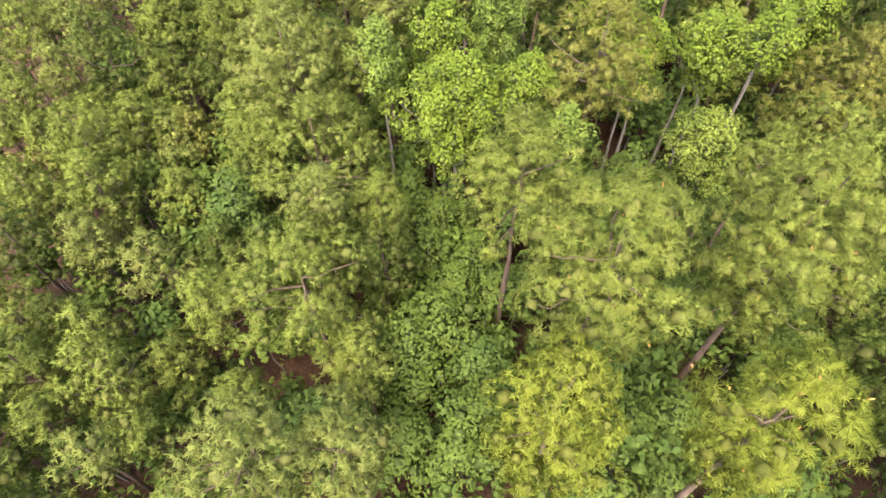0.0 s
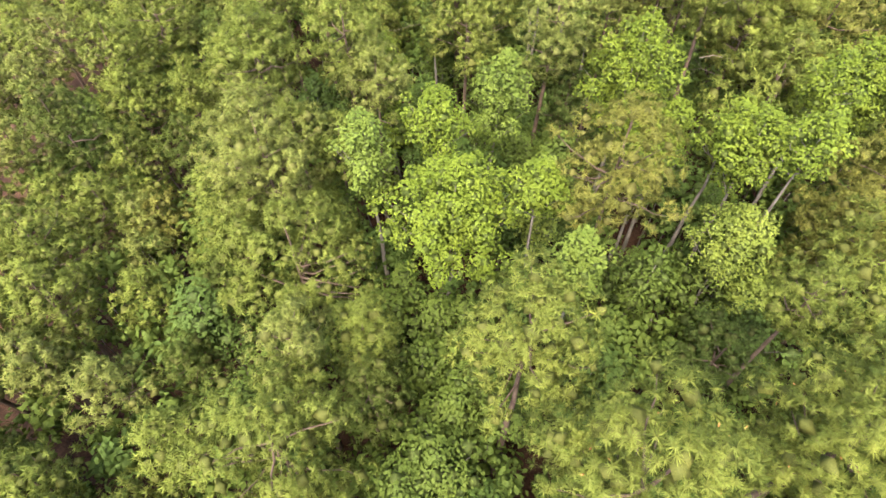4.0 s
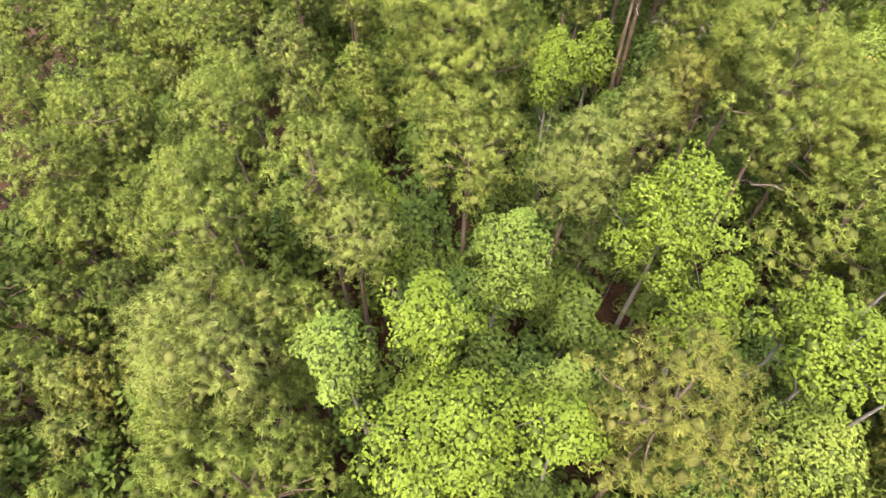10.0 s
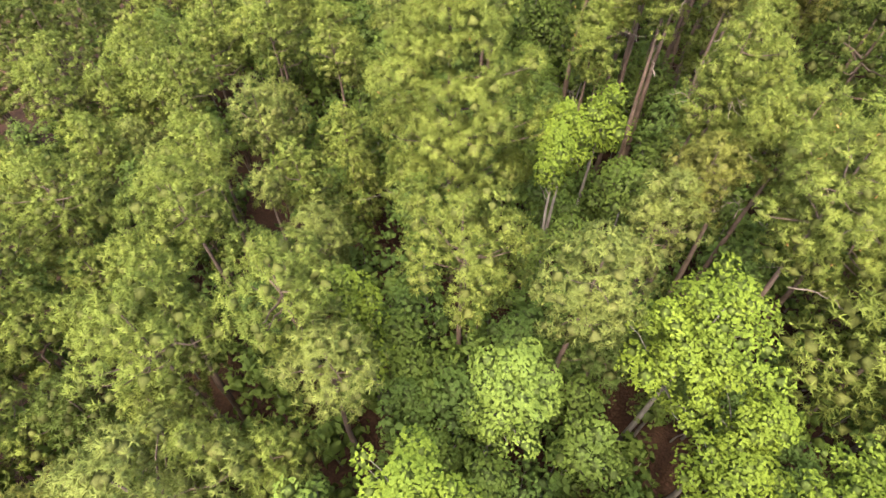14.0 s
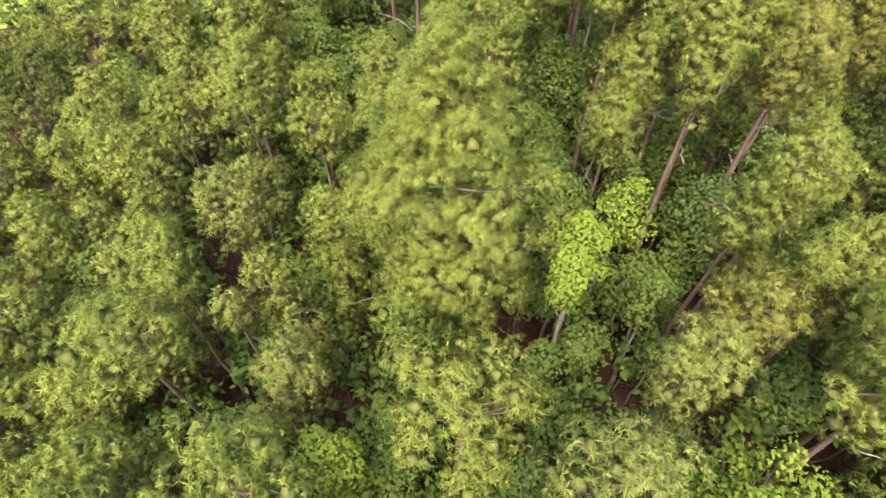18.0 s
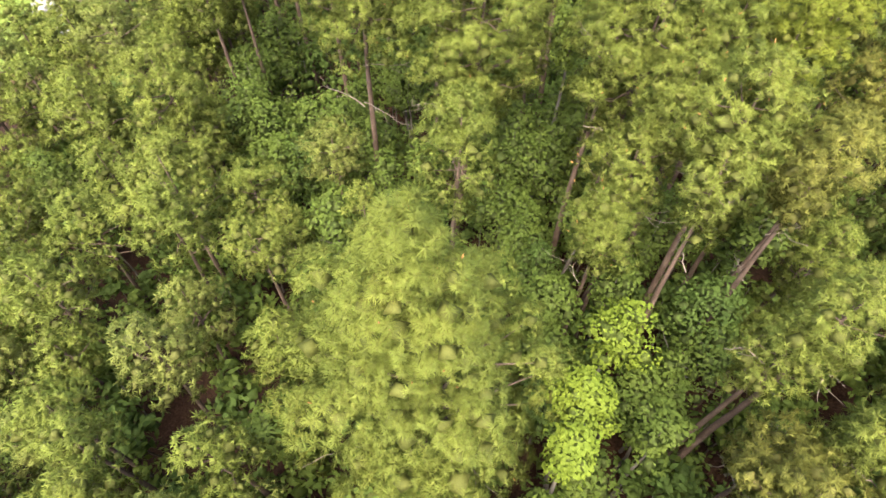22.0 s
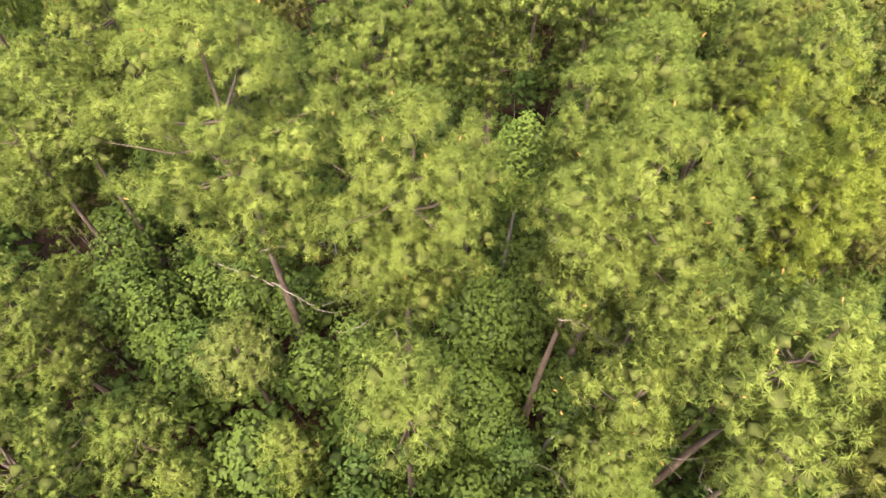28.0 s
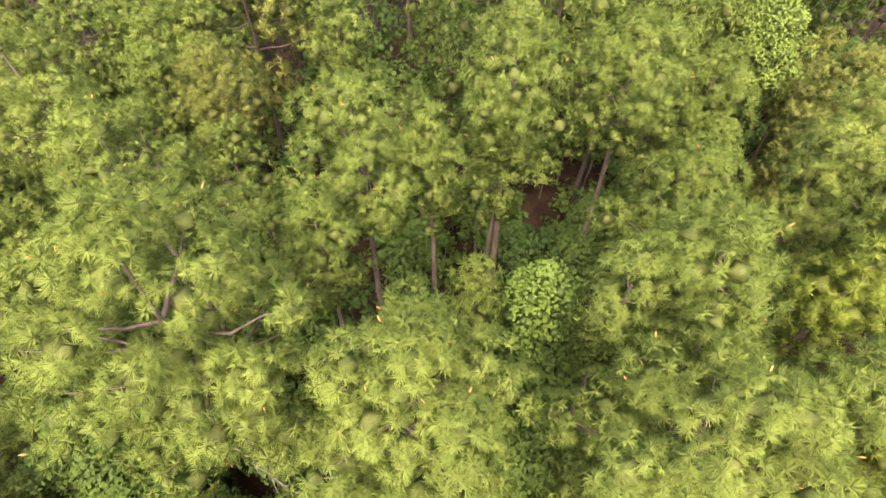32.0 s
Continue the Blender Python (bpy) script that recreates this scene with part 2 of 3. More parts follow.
def lobes_of(rng, r, top, depth, cover, cone, size, ragged=0.3):
    """Where the tufted boughs of a crown sit: centre and radius, over a dome that is more or less pointed."""
    u = np.linspace(0, 1, 80)
    dome = np.sqrt(np.maximum(0, 1 - np.maximum(0, 1 - u / 0.42) ** 2))
    wide = r * ((1 - cone) * dome + cone * np.minimum(1, u / 0.7)) * (1 - 0.45 * np.maximum(0, (u - 0.55) / 0.45))
    share = np.cumsum((wide + 0.1 * r) * (1 - 0.5 * u))
    share /= share[-1]
    area = 2 * math.pi * wide.mean() * math.hypot(depth, 0.8 * r)
    n = max(9, int(0.8 * cover * area / (math.pi * size * size)))
    lobes, turn = [((0.0, 0.0, top - 0.7 * size), size * 0.8)], rng.uniform(0, 6.28)
    arms, shift = rng.integers(3, 6), rng.uniform(0, 6.28, 2)
    for i in range(n):
        at = float(np.interp((i + 0.5) / n, share, u))
        lr = size * rng.uniform(0.7, 1.3)
        turn += 2.39996 + rng.normal(0, 0.2)
        sway = 1 + 0.13 * math.sin(arms * turn + shift[0] + 2 * at) + 0.1 * math.sin((arms + 4) * turn + 9 * at + shift[1])
        reach = float(np.interp(at, u, wide)) * sway
        d = max(0.0, reach * rng.uniform(1 - ragged, 1 + 0.3 * ragged) - 0.55 * lr)
        z = top - depth * at - 0.6 * lr + rng.normal(0, 0.6 * ragged * lr)
        lobes.append(((d * math.cos(turn), d * math.sin(turn), z), lr))
    for _ in range(n // 5):
        at, a = rng.uniform(0.25, 0.9), rng.uniform(0, 6.28)
        d = float(np.interp(at, u, wide)) * rng.uniform(0.1, 0.55)
        lobes.append(((d * math.cos(a), d * math.sin(a), top - depth * at - 0.3), size * 1.1))
    return lobes


def lobe_surface(rng, lobes, per_area, flat, low):
    """Points over the upper sides of the boughs, the way out of each, and the bent normal that shades it."""
    spots, ways, swell = [], [], []
    mid = np.mean([c for c, lr in lobes], axis=0)
    for c, lr in lobes:
        k = max(6, int(per_area * 4 * math.pi * lr * lr * 0.46))
        d = unit(rng.normal(0, 1, (k * 2, 3)))
        d = d[d[:, 2] > low][:k]
        out = unit(np.array(c) - mid)
        spots.append(np.array(c) + d * (lr * rng.uniform(0.86, 1.04, (len(d), 1))) * (1, 1, flat))
        ways.append(d + 0.3 * out + (0, 0, 0.7))
        # normals bent outwards from the crown's middle, so each crown shades as one mass
        swell.append(unit(0.75 * d + 0.85 * out + (0, 0, 0.3)))
    return np.concatenate(spots), np.concatenate(ways), np.concatenate(swell)


def thick_of(rng, lobes, share, core_shade, crown):
    """Adds an opaque core, for dense inner growth, to each bough of a crown; it blocks light and its colour carries
    painted shade.
    """
    v, t, inner_shade, tone, grown = crown
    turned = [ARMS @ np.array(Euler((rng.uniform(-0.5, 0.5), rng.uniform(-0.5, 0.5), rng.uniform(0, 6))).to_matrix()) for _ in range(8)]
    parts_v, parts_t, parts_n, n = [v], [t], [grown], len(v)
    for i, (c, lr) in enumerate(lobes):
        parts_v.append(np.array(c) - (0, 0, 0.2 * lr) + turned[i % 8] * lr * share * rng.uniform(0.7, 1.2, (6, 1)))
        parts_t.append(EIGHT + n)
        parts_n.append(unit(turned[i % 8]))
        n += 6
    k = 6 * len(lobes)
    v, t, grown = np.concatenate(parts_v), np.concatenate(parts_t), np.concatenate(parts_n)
    return v, outward(v, t, grown), np.concatenate((inner_shade, np.full(k, core_shade))), np.concatenate((tone, np.full(k, 0.4))), grown


PLACED = []


def tree(name, x, y, seed_extra=0):
    rng = np.random.default_rng(int(abs(x * 917 + y * 7919)) + seed_extra)
    root = new(name)
    root.location = (x, y, ground_height(x, y))
    root.empty_display_size = 0.3
    return root, rng


def ground_height(x, y):
    return 0.16 * math.sin(0.17 * x + 0.4) * math.cos(0.14 * y) - 0.07


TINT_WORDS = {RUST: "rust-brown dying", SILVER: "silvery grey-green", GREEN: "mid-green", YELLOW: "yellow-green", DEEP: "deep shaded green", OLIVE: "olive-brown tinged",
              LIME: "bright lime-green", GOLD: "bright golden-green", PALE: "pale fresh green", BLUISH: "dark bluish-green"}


def pine_tree(x, y, top, r, depth, tint, cover, cone, low, needles, dead, limbs, what, size, tuft, per, broad, ragged=0.3):
    root, rng = tree("pine_tree", x, y)
    PLACED.append((x, y, r))
    lean = rng.normal(0, 0.02 * top, 2)
    spine = bent(rng, (0, 0, -0.1), (lean[0], lean[1], top - 0.35), 0, 0.03, 8)
    girth = 0.045 + 0.0085 * top
    v, t = tube(spine, np.linspace(girth, 0.02, 8) ** 1.0, 8)
    part("trunk", mesh_of("trunk", v, t, BARK, smooth=True), root, "scaly red-brown trunk")
    lobes = lobes_of(rng, r, top, depth, cover, cone, size, ragged)
    lobes = [((c[0] + lean[0] * c[2] / top, c[1] + lean[1] * c[2] / top, c[2]), lr) for c, lr in lobes]
    spots, ways, swell = lobe_surface(rng, lobes, per, 0.8, low)
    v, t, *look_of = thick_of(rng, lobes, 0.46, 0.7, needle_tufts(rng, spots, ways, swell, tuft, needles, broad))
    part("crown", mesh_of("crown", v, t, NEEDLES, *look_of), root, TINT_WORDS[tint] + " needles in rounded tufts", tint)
    boughs = []
    for c, lr in lobes:
        reach = math.hypot(c[0], c[1])
        z = max(0.3 * top, c[2] - 0.3 * reach - 0.2)
        u = z / (top - 0.35)
        line = bent(rng, (lean[0] * u, lean[1] * u, z), (c[0], c[1], c[2] - 0.2 * lr), 0.06, 0.03 * reach, 5)
        boughs.append(tube(line, np.linspace(0.018 + 0.014 * reach, 0.008, 5), 5))
    boughs.sort(key=lambda b: -np.ptp(b[0][:, :2], axis=0).max())
    for v, t in boughs[:limbs]:
        part("limb", mesh_of("limb", v, t, BARK, smooth=True), root)
    for _ in range(dead):
        a, z, long = rng.uniform(0, 6.28), (top - depth) * rng.uniform(0.75, 1.15), rng.uniform(0.6, 1.0) * r * 0.8
        end = (long * math.cos(a), long * math.sin(a), z + rng.uniform(-0.1, 0.5))
        line = bent(rng, (0, 0, z), end, -0.08, 0.05, 6)
        twigs = [tube(line, np.linspace(0.028, 0.008, 6), 5)]
        for k in range(4):
            s = line[2 + k % 4]
            twigs.append(tube(bent(rng, s, s + rng.normal(0, 0.28, 3) + (0.3 * math.cos(a), 0.3 * math.sin(a), 0.05), 0.1, 0.02, 4), np.linspace(0.012, 0.005, 4), 4))
        v, t = join(twigs)
        part("dead_limb", mesh_of("dead_limb", v, t, DEAD, smooth=True), root, "bare weathered dead limb")
    if needles > 25 and r > 1.2:
        k = int(10 * r)
        pick = rng.choice(len(spots), k, replace=False)
        pieces = []
        for i in pick:
            w = unit(ways[i])
            foot = spots[i] + w * 0.1
            pieces.append(tube([foot, foot + w * 0.03, foot + w * 0.08, foot + w * 0.12], (0.006, 0.018, 0.016, 0.005), 5))
        v, t = join(pieces)
        part("cone_scatter", mesh_of("cone_scatter", v, t, CONE, smooth=True), root, "small orange-brown young cones")["kind"] = "stuff"
    return tagged(root, what.format(TINT_WORDS[tint]), "pine tree", "pines of the stand")


def pine(x, y, top, r, depth, tint):
    what = "{} pine with a dense rounded crown in the stand"
    if top > 14.2:
        return pine_tree(x, y, top, r, depth, tint, 0.8, 0.15, -0.1, 40, 0, 11, what, 0.46, 0.155, 14, 0.058, 0.24)
    return pine_tree(x, y, top, r, depth, tint, 0.8, 0.15, -0.1, 22, 0, 11, what, 0.46, 0.155, 13, 0.095, 0.22)


def far_pine(x, y, top, r, depth, tint):
    return pine_tree(x, y, top, r, depth, tint, 0.8, 0.2, -0.1, 12, 0, 5, "{} pine in the thick of the surrounding wood", 0.54, 0.2, 7, 0.125, 0.22)


def open_pine(x, y, top, r, depth, tint):
    what = "tall {} pine with an open crown and bare limbs"
    if r > 1.8:
        return pine_tree(x, y, top, r, depth, tint, 0.8, 0.15, -0.15, 56, 3, 20, what, 0.5, 0.155, 15, 0.05, 0.34)
    return pine_tree(x, y, top, r, depth, tint, 0.95, 0.05, -0.2, 30, 2, 14, what, 0.42, 0.15, 14, 0.072, 0.42)


def spired_pine(x, y, top, r, depth, tint):
    return pine_tree(x, y, top, r, depth, tint, 0.85, 0.75, -0.15, 56, 3, 24, "tall {} pine with a wide pointed crown over its neighbours", 0.52, 0.155, 15, 0.05, 0.42)


def young_pine(x, y, top, r, depth, tint):
    return pine_tree(x, y, top, r, depth, tint, 0.8, 0.5, -0.1, 15, 0, 5, "slim {} plantation pine standing close among others", 0.42, 0.17, 10, 0.12, 0.32)


def broadleaf(name, x, y, top, r, depth, tint, cover, per, size, leaf, limbs, what, category, group):
    root, rng = tree(name, x, y, 5)
    if name == "hardwood_tree":
        PLACED.append((x, y, r))
    lean = rng.normal(0, 0.03 * top, 2)
    spine = bent(rng, (0, 0, -0.1), (lean[0], lean[1], top - 0.4), 0, 0.05, 7)
    v, t = tube(spine, np.linspace(0.03 + 0.009 * top, 0.012, 7), 7)
    part("trunk", mesh_of("trunk", v, t, GREY_BARK, smooth=True), root, "slender grey trunk")
    lobes = lobes_of(rng, r, top, depth, cover, 0.3, size, 0.55)
    lobes = [((c[0] + lean[0] * c[2] / top, c[1] + lean[1] * c[2] / top, c[2]), lr) for c, lr in lobes]
    spots, ways, swell = lobe_surface(rng, lobes, per, 1.15, -0.3)
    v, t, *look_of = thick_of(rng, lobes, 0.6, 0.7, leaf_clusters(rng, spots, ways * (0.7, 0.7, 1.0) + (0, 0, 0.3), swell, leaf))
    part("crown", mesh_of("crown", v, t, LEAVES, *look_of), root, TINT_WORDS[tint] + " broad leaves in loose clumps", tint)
    boughs = []
    for c, lr in lobes:
        reach = math.hypot(c[0], c[1])
        z = max(0.2 * top, c[2] - 0.9 * reach - 0.2)
        u = z / (top - 0.4)
        line = bent(rng, (lean[0] * u, lean[1] * u, z), (c[0], c[1], c[2]), 0.03, 0.04 * reach, 5)
        boughs.append(tube(line, np.linspace(0.014 + 0.012 * reach, 0.006, 5), 5))
    boughs.sort(key=lambda b: -np.ptp(b[0][:, :2], axis=0).max())
    for v, t in boughs[:limbs]:
        part("limb", mesh_of("limb", v, t, GREY_BARK, smooth=True), root)
    return tagged(root, what.format(TINT_WORDS[tint]), category, group)


def hardwood(x, y, top, r, depth, tint):
    return broadleaf("hardwood_tree", x, y, top, r, depth, tint, 1.15, 90, 0.28, 0.09, 8, "{} broad-leaved tree with a clumped crown among the pines", "tree", "hardwoods of the stand")


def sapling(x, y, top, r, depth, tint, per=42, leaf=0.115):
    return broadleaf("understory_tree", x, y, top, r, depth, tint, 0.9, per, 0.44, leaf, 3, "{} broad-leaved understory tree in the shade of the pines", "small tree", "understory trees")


def undergrowth(spots, tint, label):
    """The shrub layer under the pines, too thick to tell one bush from another."""
    root = new("undergrowth")
    rng = np.random.default_rng(len(spots))
    lobes, stems = [], []
    for x, y in spots:
        top, z = rng.uniform(3.2, 5.8), ground_height(x, y)
        bush = lobes_of(rng, rng.uniform(1.3, 1.8), top, rng.uniform(1.8, 2.6), 0.6, 0.4, 0.5, 0.5)
        lobes += [((c[0] + x, c[1] + y, c[2] + z), lr) for c, lr in bush]
        stems.append(tube(bent(rng, (x, y, z - 0.1), (x + rng.normal(0, 0.2), y + rng.normal(0, 0.2), z + top - 0.6), 0, 0.05, 5), np.linspace(0.05, 0.015, 5), 5))
    points, ways, swell = [], [], []
    for c, lr in lobes:
        d = unit(rng.normal(0, 1, (14, 3)) + (0, 0, 0.6))
        points.append(np.array(c) + d * lr * rng.uniform(0.7, 1.15, (14, 1)))
        ways.append(d + (0, 0, 0.4))
        swell.append(unit(d + (0, 0, 0.5)))
    crown = leaf_clusters(rng, np.concatenate(points), np.concatenate(ways), np.concatenate(swell), 0.23)
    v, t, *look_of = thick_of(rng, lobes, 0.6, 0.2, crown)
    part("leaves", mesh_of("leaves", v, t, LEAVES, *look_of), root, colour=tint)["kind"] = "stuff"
    v, t = join(stems)
    part("stems", mesh_of("stems", v, t, GREY_BARK, smooth=True), root)["kind"] = "stuff"
    return tagged(root, label, "undergrowth", kind="stuff")


# ---- ground ----
def sheet(name, xs, ys, lift, material, label):
    v = np.array([(x, y, ground_height(x, y) * (1 if abs(x) < 90 and abs(y) < 120 else 0) + lift) for y in ys for x in xs])
    nx = len(xs)
    t = []
    for j in range(len(ys) - 1):
        for i in range(nx - 1):
            p = j * nx + i
            t += [(p, p + 1, p + nx), (p + 1, p + nx + 1, p + nx)]
    return tagged(new(name, mesh_of(name, v, t, material, smooth=True)), label, "ground", kind="structure")


far = [-1500.0, -700, -300, -150]
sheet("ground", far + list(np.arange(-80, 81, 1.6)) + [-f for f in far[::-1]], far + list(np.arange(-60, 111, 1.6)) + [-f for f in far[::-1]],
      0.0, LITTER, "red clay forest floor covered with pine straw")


def patch(name, corners, lift, material, label, category):
    """A sheet with an uneven, rounded outline that follows the ground."""
    rng = np.random.default_rng(len(name))
    c = np.array(corners, float)
    mid = c.mean(0)
    edge = []
    for i in range(len(c)):
        for s in range(10):
            u = s / 10
            p = c[i] * (1 - u) + c[(i + 1) % len(c)] * u
            edge.append(p + rng.normal(0, 0.25, 2))
    edge = np.array(edge)
    v, n, rings = [], len(edge), 24
    for k in range(1, rings + 1):
        for p in mid + (edge - mid) * k / rings:
            v.append((p[0], p[1], ground_height(p[0], p[1]) + lift))
    v.append((mid[0], mid[1], ground_height(*mid) + lift))
    t = [(len(v) - 1, j, (j + 1) % n) for j in range(n)]
    for k in range(rings - 1):
        for j in range(n):
            p, q = k * n + j, k * n + (j + 1) % n
            t += [(p, p + n, q), (q, p + n, q + n)]
    return tagged(new(name, mesh_of(name, v, t, material, smooth=True)), label, category, kind="structure")


patch("field", [(-21.6, 62.7), (-20.8, 69.3), (-23.3, 70.0), (-40.0, 72.0), (-73.3, 80.0), (-80.0, 53.3), (-50.7, 50.7), (-32.0, 58.0)], 0.06, GRASS, "bright yellow-green mown grass field beside the wood", "grass field")
patch("sand", [(-22.7, 68.5), (-20.0, 80.0), (-26.7, 90.7), (-53.3, 88.0), (-45.3, 72.7), (-32.0, 70.7)], 0.1, SAND, "bare pale sandy soil beyond the grass", "bare soil")


def boulder(x, y, r, flat, label):
    rng = np.random.default_rng(int(r * 1000))
    bm = bmesh.new()
    bmesh.ops.create_icosphere(bm, subdivisions=3, radius=1)
    for v in bm.verts:
        d = 1 + 0.28 * noise.noise(v.co * 1.3 + Vector((x, y, 0))) + 0.1 * noise.noise(v.co * 4)
        v.co = Vector((v.co.x * r * 1.25 * d, v.co.y * r * d, max(-0.2, v.co.z * flat * d)))
    me = bpy.data.meshes.new("boulder")
    bm.to_mesh(me)
    bm.free()
    me.materials.append(STONE)
    ob = new("boulder", me)
    ob.location = (x, y, ground_height(x, y) + 0.1)
    ob.rotation_euler.z = rng.uniform(0, 3)
    return tagged(ob, label, "boulder", "boulders by the field")


boulder(-23.3, 64.5, 0.82, 0.65, "pale grey boulder lying in the grass")
boulder(-25.9, 68.5, 0.8, 0.6, "pinkish pale boulder at the edge of the sand")
boulder(-24.1, 68.0, 0.56, 0.46, "small pale boulder at the edge of the sand")


def flower(x, y, z):
    """One large white bloom that stands out of a shrub's top."""
    root = new("white_flower")
    root.location = (x, y, z)
    for j in range(7):
        a = j * 2 * math.pi / 7
        d, w = np.array((math.cos(a), math.sin(a), 0.0)), np.array((-math.sin(a), math.cos(a), 0.0))
        v = [(0, 0, 0), d * 0.06 + w * 0.03 + (0, 0, 0.03), d * 0.12 + (0, 0, 0.035), d * 0.06 - w * 0.03 + (0, 0, 0.03)]
        part("petal", mesh_of("petal", v, [(0, 1, 2), (0, 2, 3)], PETAL), root)
    line = bent(np.random.default_rng(2), (0, 0, 0), (0.1, 0.15, -1.6), 0.05, 0.02, 5)
    v, t = tube(line, np.linspace(0.008, 0.014, 5), 5)
    part("stem", mesh_of("stem", v, t, GREY_BARK, smooth=True), root)
    return tagged(root, "single white bloom standing out of a dark shrub", "flower")


# ---- the trees of the stand, from the start of the flight to its end ----
# some DEEP saplings stand where bare floor showed from the camera
flower(-0.31, 30.07, 6.9)
young_pine(-0.80, 40.60, 6.4, 0.7, 2.2, RUST)
pine(6.53, 3.43, 14.9, 1.42, 4.5, GOLD)
pine(-4.94, 4.09, 11.7, 1.87, 3.3, SILVER)
pine(-2.04, 4.15, 10.5, 1.41, 2.6, SILVER)
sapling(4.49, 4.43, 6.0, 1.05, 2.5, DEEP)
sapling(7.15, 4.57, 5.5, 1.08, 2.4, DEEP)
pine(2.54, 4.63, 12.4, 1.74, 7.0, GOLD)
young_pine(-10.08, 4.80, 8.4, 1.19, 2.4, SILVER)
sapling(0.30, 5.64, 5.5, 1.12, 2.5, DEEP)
young_pine(-9.20, 5.65, 7.6, 1.02, 2.1, GREEN)
young_pine(-12.53, 6.05, 7.4, 1.05, 2.2, GREEN)
sapling(8.44, 6.60, 5.1, 1.93, 4.1, DEEP)
pine(-6.69, 6.79, 7.4, 1.04, 3.3, GREEN)
pine(-2.50, 7.63, 8.8, 1.27, 2.6, YELLOW)
pine(3.99, 7.71, 15.1, 2.29, 5.1, YELLOW)
sapling(-0.81, 7.77, 5.3, 0.86, 2.2, DEEP)
young_pine(-9.37, 8.56, 6.6, 1.37, 2.8, YELLOW)
pine(9.08, 8.86, 14.8, 2.22, 6.3, YELLOW)
sapling(1.39, 9.08, 5.2, 1.27, 2.8, DEEP)
young_pine(-11.97, 9.15, 7.9, 1.52, 3.1, GREEN)
pine(-4.39, 9.63, 10.7, 2.48, 4.6, GREEN)
sapling(8.73, 9.83, 4.7, 1.32, 2.9, DEEP)
sapling(-0.09, 9.92, 6.9, 1.71, 3.8, DEEP)
pine(2.19, 11.20, 13.6, 1.96, 4.4, YELLOW)
pine(-2.09, 11.52, 8.9, 1.38, 3.9, DEEP)
sapling(2.08, 11.74, 6.0, 1.17, 2.6, DEEP)
pine(14.64, 11.91, 7.7, 1.79, 5.0, GREEN)
pine(-4.10, 12.08, 10.8, 1.18, 2.6, SILVER)
young_pine(-11.09, 12.32, 7.4, 1.53, 3.1, SILVER)
sapling(3.21, 12.35, 5.5, 1.18, 2.6, DEEP)
sapling(0.47, 12.38, 5.7, 1.28, 2.8, DEEP)
pine(10.11, 12.85, 11.8, 1.09, 2.6, GREEN)
young_pine(-13.51, 12.95, 7.6, 1.51, 3.1, SILVER)
pine(-8.79, 13.50, 6.9, 1.15, 3.2, DEEP)
pine(9.77, 13.57, 7.7, 1.84, 3.3, BLUISH)
pine(-2.39, 13.65, 9.4, 1.27, 4.3, GREEN)
sapling(-0.89, 13.69, 5.7, 1.21, 2.7, DEEP)
hardwood(4.03, 13.87, 11.8, 0.92, 3.3, PALE)
sapling(10.91, 14.10, 7.1, 1.67, 3.7, BLUISH)
young_pine(-16.33, 15.14, 8.1, 1.58, 3.2, GREEN)
sapling(6.44, 15.34, 5.7, 1.27, 2.8, DEEP)
hardwood(11.51, 15.80, 7.2, 1.25, 2.4, GREEN)
sapling(0.15, 15.86, 5.7, 1.36, 3.0, DEEP)
sapling(0.94, 16.06, 5.5, 0.92, 2.3, DEEP)
young_pine(-11.23, 16.26, 6.6, 1.60, 3.3, GREEN)
pine(-5.06, 16.27, 10.3, 2.94, 5.3, GREEN)
pine(-8.15, 16.52, 7.1, 1.05, 3.0, DEEP)
sapling(7.36, 16.57, 7.9, 1.18, 3.3, DEEP)
sapling(3.41, 16.63, 6.7, 0.98, 2.8, DEEP)
pine(5.53, 16.79, 13.9, 1.96, 4.4, OLIVE)
sapling(-5.85, 16.80, 6.0, 0.92, 2.5, DEEP)
hardwood(3.30, 16.84, 12.0, 1.02, 1.9, LIME)
sapling(-1.29, 16.92, 5.7, 1.03, 2.4, DEEP)
hardwood(10.72, 17.03, 8.9, 1.58, 3.0, GREEN)
young_pine(-14.56, 17.14, 9.1, 2.07, 4.2, GREEN)
sapling(12.96, 17.21, 6.7, 1.09, 2.8, DEEP)
sapling(10.71, 17.22, 6.8, 1.97, 4.3, DEEP)
hardwood(0.30, 17.50, 11.8, 2.41, 4.6, LIME)
pine(14.81, 17.63, 9.7, 1.80, 5.1, OLIVE)
hardwood(11.77, 17.76, 13.1, 1.01, 2.1, LIME)
hardwood(10.58, 18.37, 12.3, 1.49, 2.8, LIME)
young_pine(-12.21, 18.41, 6.0, 1.64, 3.4, SILVER)
hardwood(-2.26, 18.82, 11.9, 1.11, 3.5, PALE)
hardwood(3.79, 18.83, 10.3, 1.29, 4.3, GREEN)
pine(16.46, 19.14, 11.3, 2.30, 6.4, OLIVE)
hardwood(0.11, 19.43, 12.3, 1.27, 2.4, LIME)
pine(-6.45, 19.49, 11.9, 2.42, 5.8, SILVER)
young_pine(-12.75, 20.15, 6.5, 1.23, 2.5, SILVER)
hardwood(10.41, 20.32, 11.6, 1.28, 2.4, LIME)
young_pine(-11.80, 20.46, 6.3, 1.64, 3.4, OLIVE)
hardwood(8.10, 20.54, 9.8, 1.30, 2.5, LIME)
sapling(-4.27, 20.72, 6.7, 1.31, 2.9, DEEP)
pine(-4.05, 20.83, 10.1, 1.19, 2.8, GREEN)
